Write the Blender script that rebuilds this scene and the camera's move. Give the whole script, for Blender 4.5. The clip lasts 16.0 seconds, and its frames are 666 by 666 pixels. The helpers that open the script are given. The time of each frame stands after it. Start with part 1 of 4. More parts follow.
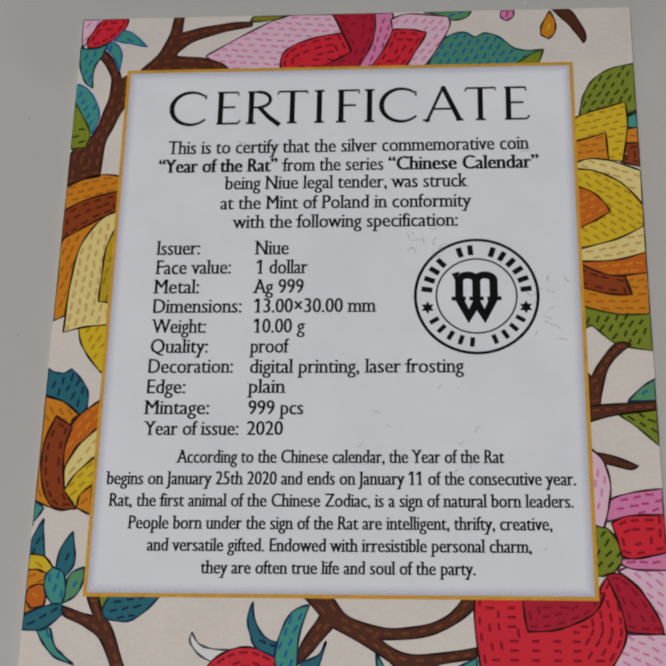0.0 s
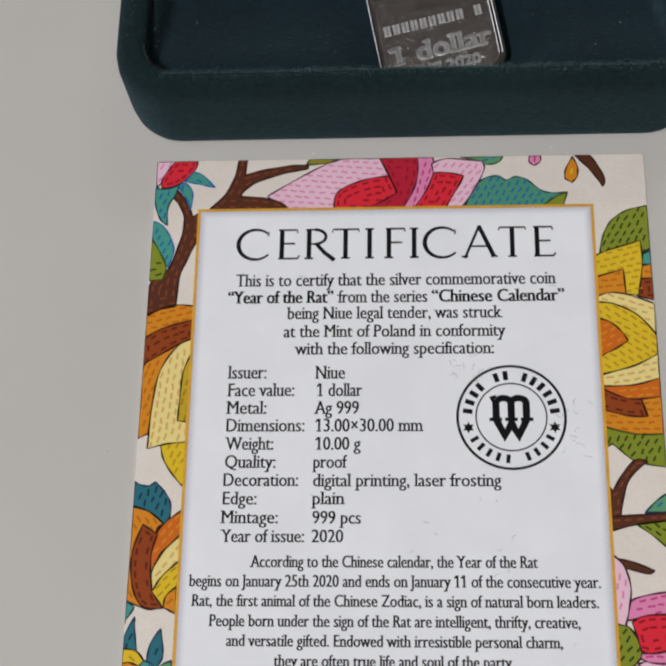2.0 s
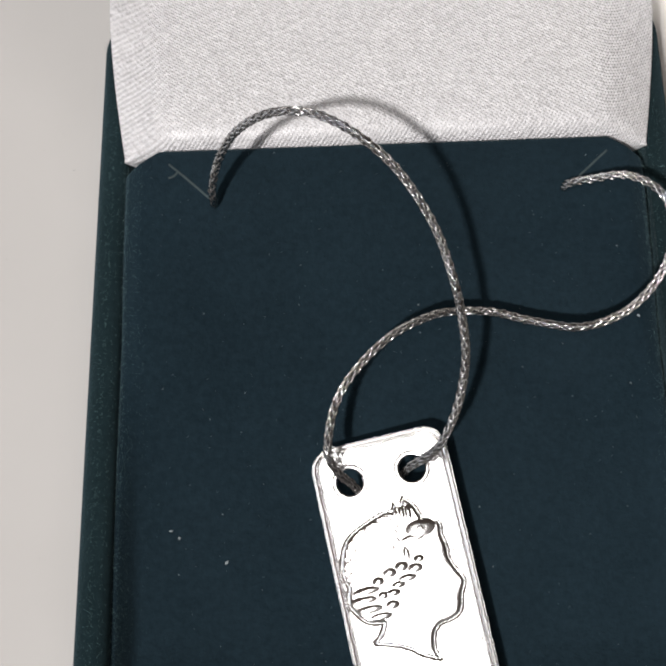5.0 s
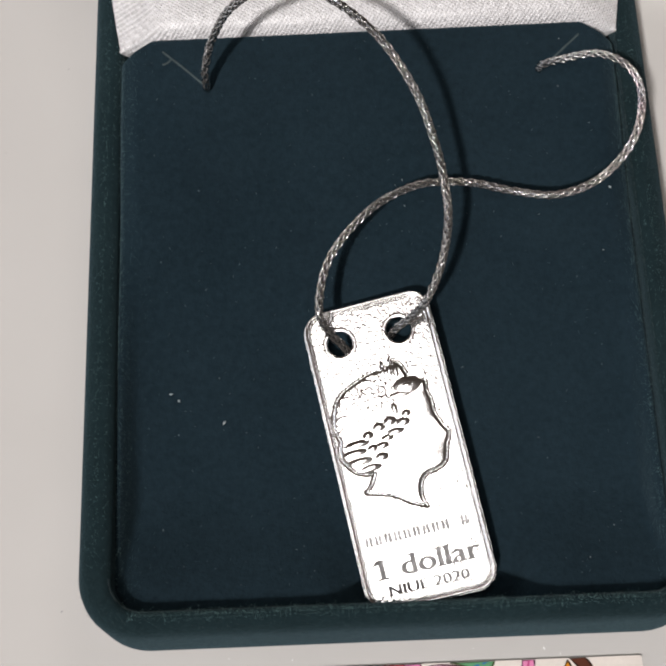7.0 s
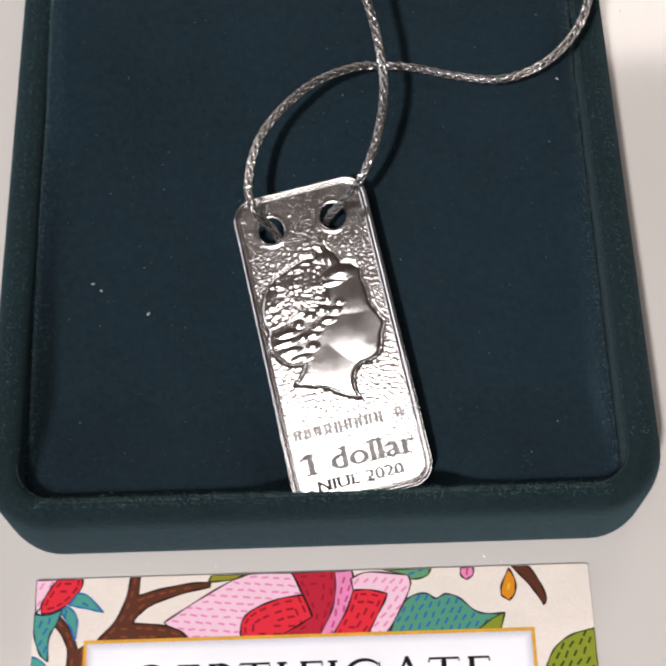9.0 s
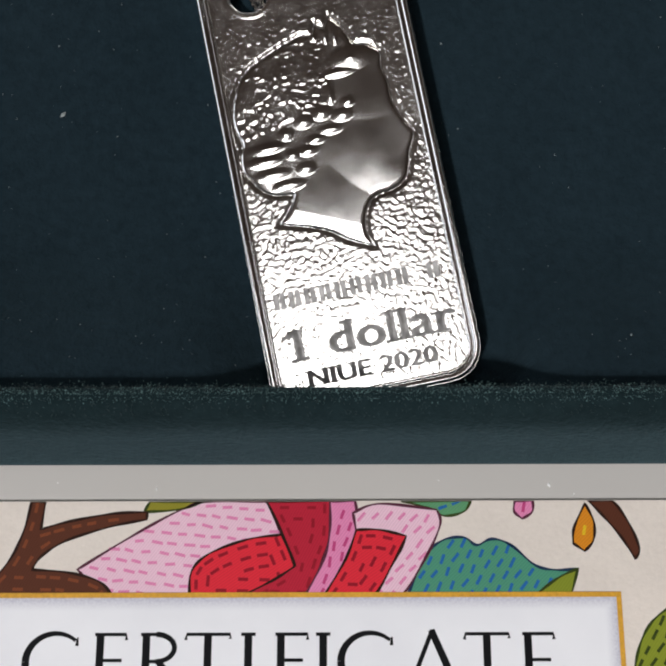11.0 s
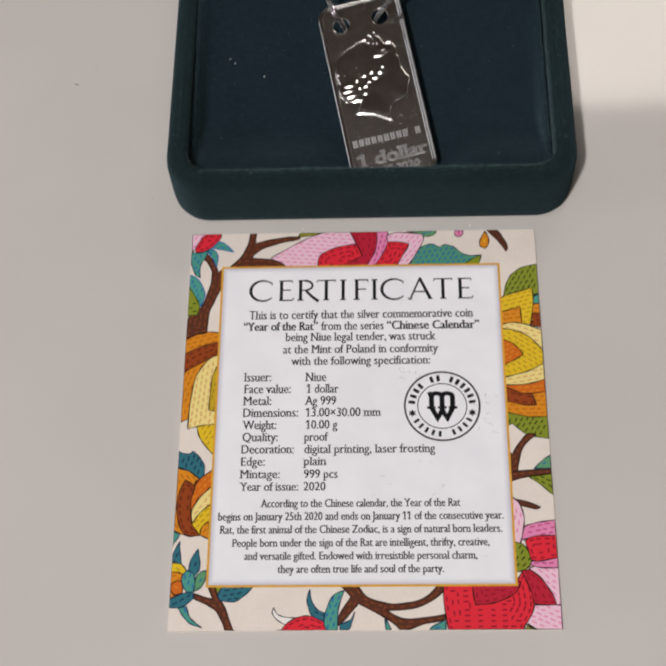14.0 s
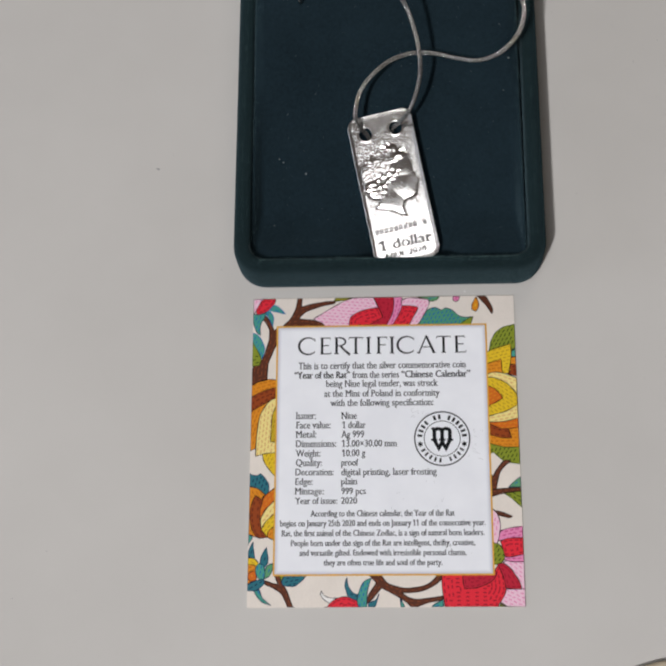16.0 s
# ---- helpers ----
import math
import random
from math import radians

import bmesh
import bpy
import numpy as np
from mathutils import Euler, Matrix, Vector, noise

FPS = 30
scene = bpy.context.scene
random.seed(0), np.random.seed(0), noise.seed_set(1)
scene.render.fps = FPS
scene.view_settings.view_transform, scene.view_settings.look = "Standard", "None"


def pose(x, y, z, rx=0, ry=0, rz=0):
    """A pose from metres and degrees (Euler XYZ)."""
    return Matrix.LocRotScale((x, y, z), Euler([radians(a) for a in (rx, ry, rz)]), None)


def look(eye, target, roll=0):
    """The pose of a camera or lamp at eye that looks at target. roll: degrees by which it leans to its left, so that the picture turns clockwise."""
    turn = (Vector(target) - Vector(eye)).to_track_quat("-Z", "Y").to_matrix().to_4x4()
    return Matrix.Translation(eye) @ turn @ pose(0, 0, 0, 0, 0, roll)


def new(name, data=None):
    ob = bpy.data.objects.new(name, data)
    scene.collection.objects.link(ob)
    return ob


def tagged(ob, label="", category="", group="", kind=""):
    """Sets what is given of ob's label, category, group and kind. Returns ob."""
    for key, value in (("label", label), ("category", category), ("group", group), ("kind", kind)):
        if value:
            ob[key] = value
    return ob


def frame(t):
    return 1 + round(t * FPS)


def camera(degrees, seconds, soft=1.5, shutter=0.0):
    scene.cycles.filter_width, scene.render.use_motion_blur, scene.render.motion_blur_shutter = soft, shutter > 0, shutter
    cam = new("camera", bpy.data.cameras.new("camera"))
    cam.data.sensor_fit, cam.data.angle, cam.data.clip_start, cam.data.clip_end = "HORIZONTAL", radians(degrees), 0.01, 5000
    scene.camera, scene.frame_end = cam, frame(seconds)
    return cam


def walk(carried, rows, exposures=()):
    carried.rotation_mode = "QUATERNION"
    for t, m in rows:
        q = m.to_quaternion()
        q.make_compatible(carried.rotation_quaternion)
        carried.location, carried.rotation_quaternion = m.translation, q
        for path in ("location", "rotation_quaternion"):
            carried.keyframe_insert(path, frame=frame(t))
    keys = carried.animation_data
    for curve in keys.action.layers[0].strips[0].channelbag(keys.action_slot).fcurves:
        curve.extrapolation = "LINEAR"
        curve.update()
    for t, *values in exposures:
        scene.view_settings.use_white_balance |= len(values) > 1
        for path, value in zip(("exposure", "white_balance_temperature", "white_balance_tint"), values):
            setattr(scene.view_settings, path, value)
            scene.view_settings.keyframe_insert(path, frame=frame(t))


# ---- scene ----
cam = camera(28.004, 16.0, soft=2.5, shutter=0.18)
# seconds, eye in metres, turn in degrees
PATH = [
    (0, 0.02825, -0.01834, 0.10846, 20.794, 3.952, 1.156),
    (0.5, 0.02771, -0.01726, 0.11341, 20.803, 4.187, 1.244),
    (1, 0.02646, -0.01754, 0.11869, 20.561, 4.182, 1.212),
    (1.5, 0.02504, -0.01736, 0.12364, 20.937, 4.006, 1.135),
    (2, 0.02347, -0.01391, 0.12777, 21.071, 3.663, 0.920),
    (2.5, 0.02111, -0.00381, 0.13298, 20.846, 3.165, 0.712),
    (3, 0.02401, 0.00928, 0.13814, 21.454, 4.108, 0.956),
    (3.5, 0.02591, 0.02459, 0.13760, 21.915, 3.881, 0.669),
    (4, 0.02362, 0.03783, 0.13735, 22.343, 2.880, -0.004),
    (4.2, 0.02362, 0.04262, 0.13650, 22.531, 2.723, -0.283),
    (4.9, 0.02140, 0.05109, 0.13571, 22.060, 2.309, -0.894),
    (5.6, 0.01907, 0.05228, 0.13534, 20.835, 2.307, -1.376),
    (6.3, 0.01831, 0.04778, 0.13608, 20.432, 2.146, -1.702),
    (6.5, 0.01781, 0.04540, 0.13735, 20.345, 1.751, -1.955),
    (7, 0.01916, 0.03804, 0.13826, 21.195, 1.530, -2.041),
    (7.5, 0.02192, 0.03149, 0.13743, 21.890, 1.950, -2.024),
    (8, 0.02505, 0.02731, 0.13429, 22.311, 2.590, -1.602),
    (8.5, 0.02604, 0.02459, 0.12952, 23.184, 3.321, -0.935),
    (9, 0.02398, 0.02358, 0.12464, 24.451, 0.790, -1.583),
    (9.2, 0.02366, 0.02365, 0.11886, 24.148, -0.833, -2.113),
    (9.9, 0.02250, 0.02832, 0.10290, 22.831, -2.033, -1.961),
    (10.6, 0.02270, 0.03653, 0.08486, 19.897, -0.911, -0.743),
    (11.3, 0.02471, 0.03764, 0.08710, 18.901, 0.894, 0.207),
    (11.5, 0.02512, 0.03755, 0.09343, 19.616, 1.244, 0.332),
    (12, 0.02910, 0.02910, 0.11545, 20.552, 3.178, 0.739),
    (12.5, 0.02809, 0.01037, 0.13223, 25.474, 2.723, 0.621),
    (12.8, 0.02820, -0.00035, 0.14021, 25.795, 3.467, 0.749),
    (13, 0.02564, -0.00966, 0.14415, 26.324, 2.530, 0.412),
    (13.5, 0.02282, -0.03275, 0.15546, 26.632, 2.037, 0.376),
    (14, 0.02458, -0.05158, 0.17514, 27.112, 2.375, 0.380),
    (14.5, 0.02621, -0.05114, 0.20158, 27.724, 3.004, 0.479),
    (15, 0.02779, -0.04715, 0.22058, 24.177, 3.030, 0.494),
    (15.5, 0.02634, -0.04991, 0.24017, 24.042, 2.968, 0.480),
    (16, 0.02568, -0.03378, 0.25423, 17.826, 3.229, 0.170),
]
# seconds, stops, kelvin, tint
EXPOSURES = [(0, -0.64, 6500, 10), (0.7, -0.64, 6500, 10), (1.5, -0.4, 6500, 10), (2.0, -0.24, 6550, 10), (2.5, -0.12, 6550, 10), (3, 0.0, 6550, 10), (3.5, 0.33, 6500, 10), (4.2, 0.36, 6550, 11),
             (7, 0.3, 6700, 13), (8, 0.38, 6700, 14), (9, 0.38, 6800, 16), (11.3, -0.1, 6600, 11), (11.6, -0.15, 6700, 12), (12, -0.28, 7100, 14), (12.5, 0.25, 7100, 14), (13, 0.35, 7000, 14),
             (13.5, 0.05, 6900, 15), (14, -0.12, 6850, 14), (14.5, 0.0, 6600, 12), (15, 0.06, 6600, 12), (15.5, -0.14, 6550, 11), (16, -0.14, 6500, 11)]
walk(cam, [(r[0], pose(*r[1:])) for r in PATH], EXPOSURES)

# ---- world and light: a closed room lit by a ceiling light panel, plus an unseen flat lamp, spot and window added ----
TABLE_Z = -0.4
CEILING = 1.45
world = bpy.data.worlds.new("room_air")
world.use_nodes = True
scene.world = world
sky = world.node_tree.nodes.new("ShaderNodeTexSky")
sky.sky_type = "NISHITA"
sky.sun_disc = False
sky.sun_elevation, sky.sun_rotation = radians(35), radians(200)
world.node_tree.links.new(sky.outputs["Color"], world.node_tree.nodes["Background"].inputs["Color"])
world.node_tree.nodes["Background"].inputs["Strength"].default_value = 0.1


def area_lamp(name, eye, target, watts, size, size_y, colour):
    data = bpy.data.lights.new(name, "AREA")
    data.energy, data.color = watts, colour
    data.shape, data.size, data.size_y = "RECTANGLE", size, size_y
    ob = new(name, data)
    ob.matrix_world = look(eye, target)
    return ob


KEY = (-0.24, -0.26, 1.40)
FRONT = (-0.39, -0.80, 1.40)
# Unseen overhead lamp, added so the pendant's face mirrors something bright.
area_lamp("glare_lamp_light", KEY, (KEY[0], KEY[1] + 1e-4, 0), 2.3, 0.26, 0.44, (0.99, 0.985, 0.985))
# Unseen spot, added as a fixed stand-in for a light moving with the camera.
spot = bpy.data.lights.new("added_spot_light", "SPOT")
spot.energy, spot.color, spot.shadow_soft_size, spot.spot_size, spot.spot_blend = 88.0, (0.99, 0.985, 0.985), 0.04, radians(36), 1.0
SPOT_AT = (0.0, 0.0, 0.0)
new("added_spot_light", spot).matrix_world = look(FRONT, SPOT_AT)
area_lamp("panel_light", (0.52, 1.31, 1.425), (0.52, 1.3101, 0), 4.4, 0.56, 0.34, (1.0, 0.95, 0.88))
# Unseen window fill from the left, added to lift the ambient light.
area_lamp("added_fill_light", (-1.78, 0.1, 0.65), (0, 0.1, 0.3), 5.0, 1.1, 0.9, (0.97, 0.98, 1.0))

# ---- materials ----
def linear(hexa):
    c = [int(hexa[i:i + 2], 16) / 255 for i in (0, 2, 4)]
    return [v / 12.92 if v <= 0.04045 else ((v + 0.055) / 1.055) ** 2.4 for v in c]


class Mat:
    """A node material with a few short ways to wire it."""

    def __init__(self, name, rgb, rough=0.5, metal=0.0):
        self.mat = bpy.data.materials.new(name)
        self.mat.use_nodes = True
        self.nodes, self.links = self.mat.node_tree.nodes, self.mat.node_tree.links
        self.bsdf = self.nodes["Principled BSDF"]
        self.put("Base Color", (*rgb, 1))
        self.put("Roughness", rough)
        self.put("Metallic", metal)
        self.rgb = rgb
        self.coords = self.nodes.new("ShaderNodeTexCoord").outputs["Object"]

    def put(self, slot, value):
        self.bsdf.inputs[slot].default_value = value
        return self

    def node(self, kind, **inputs):
        n = self.nodes.new(kind)
        for key, value in inputs.items():
            slot = n.inputs[key.replace("_", " ")]
            if isinstance(value, bpy.types.NodeSocket):
                self.links.new(value, slot)
            else:
                slot.default_value = value
        return n

    def noise(self, scale, detail=4.0, rough=0.6):
        return self.node("ShaderNodeTexNoise", Vector=self.coords, Scale=scale, Detail=detail, Roughness=rough).outputs["Fac"]

    def ramp(self, fac, low, high, a, b):
        n = self.node("ShaderNodeMapRange", Value=fac)
        for key, v in (("From Min", low), ("From Max", high), ("To Min", a), ("To Max", b)):
            n.inputs[key].default_value = v
        return n.outputs["Result"]

    def math(self, op, a, b=0.0):
        n = self.nodes.new("ShaderNodeMath")
        n.operation = op
        for i, v in enumerate((a, b)):
            if isinstance(v, bpy.types.NodeSocket):
                self.links.new(v, n.inputs[i])
            else:
                n.inputs[i].default_value = v
        return n.outputs[0]

    def mix(self, fac, a, b):
        n = self.nodes.new("ShaderNodeMix")
        n.data_type = "RGBA"
        for slot, v in ((n.inputs[0], fac), (n.inputs[6], a), (n.inputs[7], b)):
            if isinstance(v, bpy.types.NodeSocket):
                self.links.new(v, slot)
            else:
                slot.default_value = v if slot is n.inputs[0] else (*v, 1)
        return n.outputs[2]

    def wire(self, slot, socket):
        self.links.new(socket, self.bsdf.inputs[slot])
        return self

    def bump(self, height, strength, distance):
        n = self.node("ShaderNodeBump", Height=height, Strength=strength, Distance=distance)
        return self.wire("Normal", n.outputs["Normal"])


def vary(m, amount, fine, coarse):
    """Light and dark mottling at two scales."""
    fac = m.math("ADD", m.math("MULTIPLY", m.noise(fine), 0.5), m.math("MULTIPLY", m.noise(coarse), 0.5))
    dark = [c * (1 - amount) for c in m.rgb]
    light = [min(1, c * (1 + amount)) for c in m.rgb]
    m.wire("Base Color", m.mix(m.ramp(fac, 0.3, 0.7, 0, 1), dark, light))
    return m


def velvet(name, rgb):
    m = vary(Mat(name, rgb, 0.95), 0.32, 1500, 40)
    m.put("Sheen Weight", 0.2).put("Sheen Roughness", 0.42).put("Sheen Tint", (0.32, 0.50, 0.58, 1)).put("Specular IOR Level", 0.0).put("Specular Tint", (0.55, 0.78, 1.0, 1)).put("Roughness", 0.55)
    m.bump(m.noise(2600, 4, 0.7), 0.6, 0.00035)
    return m.mat


VELVET = velvet("green_velvet", (0.0128, 0.0240, 0.0272))
VELVET_PAD = velvet("green_velvet_pad", (0.0124, 0.0232, 0.0308))


def satin():
    """Fine diagonal twill: crossed threads, their glints and dark hollows painted into the colour thread by thread."""
    m = Mat("white_satin", (0.9, 0.895, 0.9), 0.3)
    m.coords = m.node("ShaderNodeTexCoord").outputs["UV"]
    turn = m.node("ShaderNodeMapping", Vector=m.coords, Rotation=(0, 0, radians(33)), Scale=(1, 1, 1)).outputs["Vector"]
    u = m.node("ShaderNodeTexWave", Vector=turn, Scale=820.0, Distortion=0.0)
    v = m.node("ShaderNodeTexWave", Vector=turn, Scale=980.0, Distortion=0.0)
    v.bands_direction = "Y"
    weave = m.math("MULTIPLY", u.outputs["Fac"], v.outputs["Fac"])
    thread = m.node("ShaderNodeTexVoronoi", Vector=turn, Scale=2400.0)
    shade = m.math("ADD", m.math("MULTIPLY", weave, 0.7), m.math("MULTIPLY", m.node("ShaderNodeSeparateColor", Color=thread.outputs["Color"]).outputs["Red"], 0.5))
    # Shade between the threads is put into the base colour here.
    m.wire("Base Color", m.mix(m.ramp(shade, 0.05, 1.0, 0, 1), (0.64, 0.625, 0.63), (0.99, 0.975, 0.98)))
    m.wire("Roughness", m.ramp(shade, 0.0, 1.1, 0.45, 0.2))
    m.put("Specular IOR Level", 0.9).put("Coat Weight", 0.7).put("Coat Roughness", 0.4).put("Sheen Weight", 0.3)
    m.bump(m.math("ADD", weave, m.math("MULTIPLY", thread.outputs["Distance"], 1.2)), 0.7, 0.00025)
    return m.mat


SATIN = satin()


def silver(name, rgb, rough, bumpy=0.0, scale=1500):
    m = Mat(name, rgb, rough, 1.0)
    m.wire("Roughness", m.ramp(m.noise(scale * 0.4), 0.3, 0.7, rough * 0.75, rough * 1.3))
    if bumpy:
        m.bump(m.noise(scale, 3), bumpy, 0.0001)
    return m.mat


SILVER = silver("struck_silver", (0.90, 0.885, 0.87), 0.14)
SILVER_FROST = silver("frosted_silver", (0.89, 0.88, 0.865), 0.16, 0.10, 3500)
THREAD = silver("silver_thread", (0.50, 0.495, 0.49), 0.15, 0.5, 2500)
CORE = silver("grey_core", (0.12, 0.12, 0.13), 0.5)


def inks():
    out = {}
    for line in ("wood 5a3325,copper 7e442b,rust 93441f,drust 5e2718,brown 2b1a14,orange d98a26,dorange b86a1c,dorange2 cf6a22,yellow e0bd2c,dyellow b8922a,"
                 "cream ecd98e,dcream d8a86a,olive c4a52a,dolive 9c7f20,olive2 8f8a30,green 84902f,dgreen 36431a,green2 5f9a70,green3 4f9479,teal 4a9a8c,"
                 "dteal 2f6f7d,blue 2566a8,navy 1c3350,lpink f0c6d8,mpink e48ab6,dpink c4487f,mauve 56283a,red e0303f,dred 951b2b,red2 ba273c,"
                 "white eceae8,grey 5a5656").split(","):
        name, code = line.split()
        m = Mat("ink_" + name, linear(code), 0.42).put("Specular IOR Level", 0.15)
        slant = m.node("ShaderNodeMapping", Vector=m.coords, Rotation=(0, 0, radians(28 + 9 * (len(name) % 4)))).outputs["Vector"]
        screen = m.node("ShaderNodeTexWave", Vector=slant, Scale=1900.0, Distortion=0.0).outputs["Fac"]
        fac = m.math("ADD", m.math("MULTIPLY", screen, 0.45), m.math("ADD", m.math("MULTIPLY", m.noise(5000), 0.25), m.math("MULTIPLY", m.noise(160), 0.3)))
        m.wire("Base Color", m.mix(fac, [c * 0.82 for c in m.rgb], [min(1, c * 1.18) for c in m.rgb]))
        out[name] = m.mat
    return out


INK = inks()


def paper():
    m = vary(Mat("card_paper", linear("e5dcd3"), 0.5), 0.06, 3000, 220).put("Specular IOR Level", 0.25)
    m.bump(m.noise(1100, 5, 0.65), 0.5, 0.00014)
    return m.mat


PAPER = paper()
PANEL_W, PANEL_H = 41.5, 49.4


def panel_paper():
    """White printed field with a stippled lavender edge all round."""
    m = Mat("panel_paper", (0.78, 0.78, 0.80), 0.36).put("Specular IOR Level", 0.3)
    xyz = m.node("ShaderNodeSeparateXYZ", Vector=m.coords)
    x, y = xyz.outputs["X"], xyz.outputs["Y"]
    near = m.math("MINIMUM", m.math("MINIMUM", x, m.math("SUBTRACT", PANEL_W / 1000, x)), m.math("MINIMUM", y, m.math("SUBTRACT", PANEL_H / 1000, y)))
    fade = m.ramp(near, 0.0, 0.00095, 1, 0)
    stipple = m.ramp(m.noise(6000, 2), 0.35, 0.65, 0.55, 1.0)
    clean = m.mix(m.ramp(m.noise(120), 0.35, 0.65, 0, 1), (0.83, 0.845, 0.895), (0.88, 0.895, 0.94))
    m.wire("Base Color", m.mix(m.math("MULTIPLY", m.math("POWER", fade, 1.4), stipple), clean, (0.40, 0.385, 0.50)))
    m.wire("Roughness", m.ramp(m.noise(300), 0.3, 0.7, 0.30, 0.44))
    return m.mat


PANEL = panel_paper()
GOLD_INK = vary(Mat("gold_ink", linear("dba436"), 0.4), 0.22, 4000, 500).mat
BLACK_INK = vary(Mat("black_ink", (0.006, 0.0065, 0.008), 0.5), 0.2, 3000, 300).put("Specular IOR Level", 0.1).mat


def table_top():
    m = Mat("white_lacquer", (0.66, 0.65, 0.64), 0.3)
    stain = m.mix(m.ramp(m.noise(14), 0.35, 0.65, 0, 1), (0.56, 0.543, 0.52), (0.60, 0.583, 0.56))
    m.wire("Base Color", m.mix(m.ramp(m.noise(700, 6), 0.68, 0.76, 0, 0.12), stain, (0.35, 0.33, 0.31)))
    m.wire("Roughness", m.ramp(m.noise(40), 0.3, 0.7, 0.06, 0.10))
    m.bump(m.noise(18, 2), 0.04, 0.002)
    return m.mat


TABLE = table_top()
WALL = vary(Mat("wall_paint", (0.60, 0.585, 0.565), 0.85), 0.04, 60, 3).mat
CEIL = vary(Mat("ceiling_paint", (0.20, 0.155, 0.13), 0.85), 0.05, 40, 2).mat
FLOOR = vary(Mat("floor_wood", (0.22, 0.14, 0.085), 0.5), 0.3, 50, 4).mat
BEIGE = vary(Mat("beige_cloth", (0.50, 0.42, 0.31), 0.9), 0.12, 900, 60).mat
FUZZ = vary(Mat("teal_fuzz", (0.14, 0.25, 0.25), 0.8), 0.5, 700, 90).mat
LINT = Mat("lint", (0.36, 0.41, 0.42), 0.8).mat
FIBRE = Mat("paper_fibre", (0.22, 0.22, 0.24), 0.7).mat
LAMP = Mat("lamp_body", (0.7, 0.7, 0.7), 0.4).mat


# ---- mesh helpers (all sizes below in millimetres) ----
def link(name, verts, faces, materials, parent=None, label="", smooth=False, slots=None):
    mesh = bpy.data.meshes.new(name)
    mesh.from_pydata([(v[0] / 1000, v[1] / 1000, v[2] / 1000) for v in verts], [], faces)
    for m in materials if isinstance(materials, (list, tuple)) else [materials]:
        mesh.materials.append(m)
    if slots:
        mesh.polygons.foreach_set("material_index", slots)
    if smooth:
        mesh.polygons.foreach_set("use_smooth", [True] * len(faces))
    mesh.update()
    ob = new(name, mesh)
    if parent:
        ob.parent = parent
    return tagged(ob, label)


def recalc(ob):
    bm = bmesh.new()
    bm.from_mesh(ob.data)
    bmesh.ops.recalc_face_normals(bm, faces=bm.faces)
    bm.to_mesh(ob.data)
    bm.free()
    return ob


def thing(name, label, category, group=""):
    return tagged(new(name), label, category, group)


def box_mesh(x0, x1, y0, y1, z0, z1):
    v = [(x, y, z) for z in (z0, z1) for x, y in ((x0, y0), (x1, y0), (x1, y1), (x0, y1))]
    return v, [(3, 2, 1, 0), (4, 5, 6, 7), (0, 1, 5, 4), (1, 2, 6, 5), (2, 3, 7, 6), (3, 0, 4, 7)]


def round_rect(x0, x1, y0, y1, r, steps=8, back=None):
    """Counter-clockwise outline; back: another corner radius for the far side."""
    out = []
    for cx, cy, a0, q in ((x1, y0, -90, r), (x1, y1, 0, back or r), (x0, y1, 90, back or r), (x0, y0, 180, r)):
        sx, sy = (-1 if cx == x1 else 1), (-1 if cy == y1 else 1)
        for k in range(steps + 1):
            a = radians(a0 + 90 * k / steps)
            out.append((cx + sx * q + q * math.cos(a), cy + sy * q + q * math.sin(a)))
    return out


def loft(rings, close_first=True, close_last=True):
    n = len(rings[0])
    verts = [p for ring in rings for p in ring]
    faces = [(a * n + k, a * n + (k + 1) % n, (a + 1) * n + (k + 1) % n, (a + 1) * n + k) for a in range(len(rings) - 1) for k in range(n)]
    if close_first:
        faces.append(tuple(reversed(range(n))))
    if close_last:
        faces.append(tuple(range((len(rings) - 1) * n, len(rings) * n)))
    return verts, faces


def curve_points(points, step):
    """Catmull-Rom through the points, sampled evenly."""
    pts = [Vector(p) for p in points]
    fine = []
    for i in range(len(pts) - 1):
        a, b, c, d = pts[max(i - 1, 0)], pts[i], pts[i + 1], pts[min(i + 2, len(pts) - 1)]
        for k in range(24):
            t = k / 24
            fine.append(0.5 * (2 * b + (c - a) * t + (2 * a - 5 * b + 4 * c - d) * t * t + (3 * b - a - 3 * c + d) * t ** 3))
    fine.append(pts[-1])
    far = [0.0]
    for p, q in zip(fine, fine[1:]):
        far.append(far[-1] + (q - p).length)
    out, j = [], 0
    for k in range(int(far[-1] / step) + 1):
        s = k * step
        while j < len(far) - 2 and far[j + 1] < s:
            j += 1
        t = (s - far[j]) / max(1e-9, far[j + 1] - far[j])
        out.append(fine[j].lerp(fine[j + 1], min(1, t)))
    return out


def tube(points, radius, sides=8, ends=True):
    verts, faces = [], []
    up = Vector((0, 0, 1))
    for i, p in enumerate(points):
        d = (points[min(i + 1, len(points) - 1)] - points[max(i - 1, 0)]).normalized()
        side = d.cross(up)
        side = side.normalized() if side.length > 1e-4 else Vector((1, 0, 0))
        over = side.cross(d).normalized()
        for k in range(sides):
            a = 2 * math.pi * k / sides
            verts.append(p + radius * (math.cos(a) * side + math.sin(a) * over))
    for i in range(len(points) - 1):
        for k in range(sides):
            faces.append((i * sides + k, i * sides + (k + 1) % sides, (i + 1) * sides + (k + 1) % sides, (i + 1) * sides + k))
    if ends:
        faces.append(tuple(reversed(range(sides))))
        faces.append(tuple(range((len(points) - 1) * sides, len(points) * sides)))
    return verts, faces


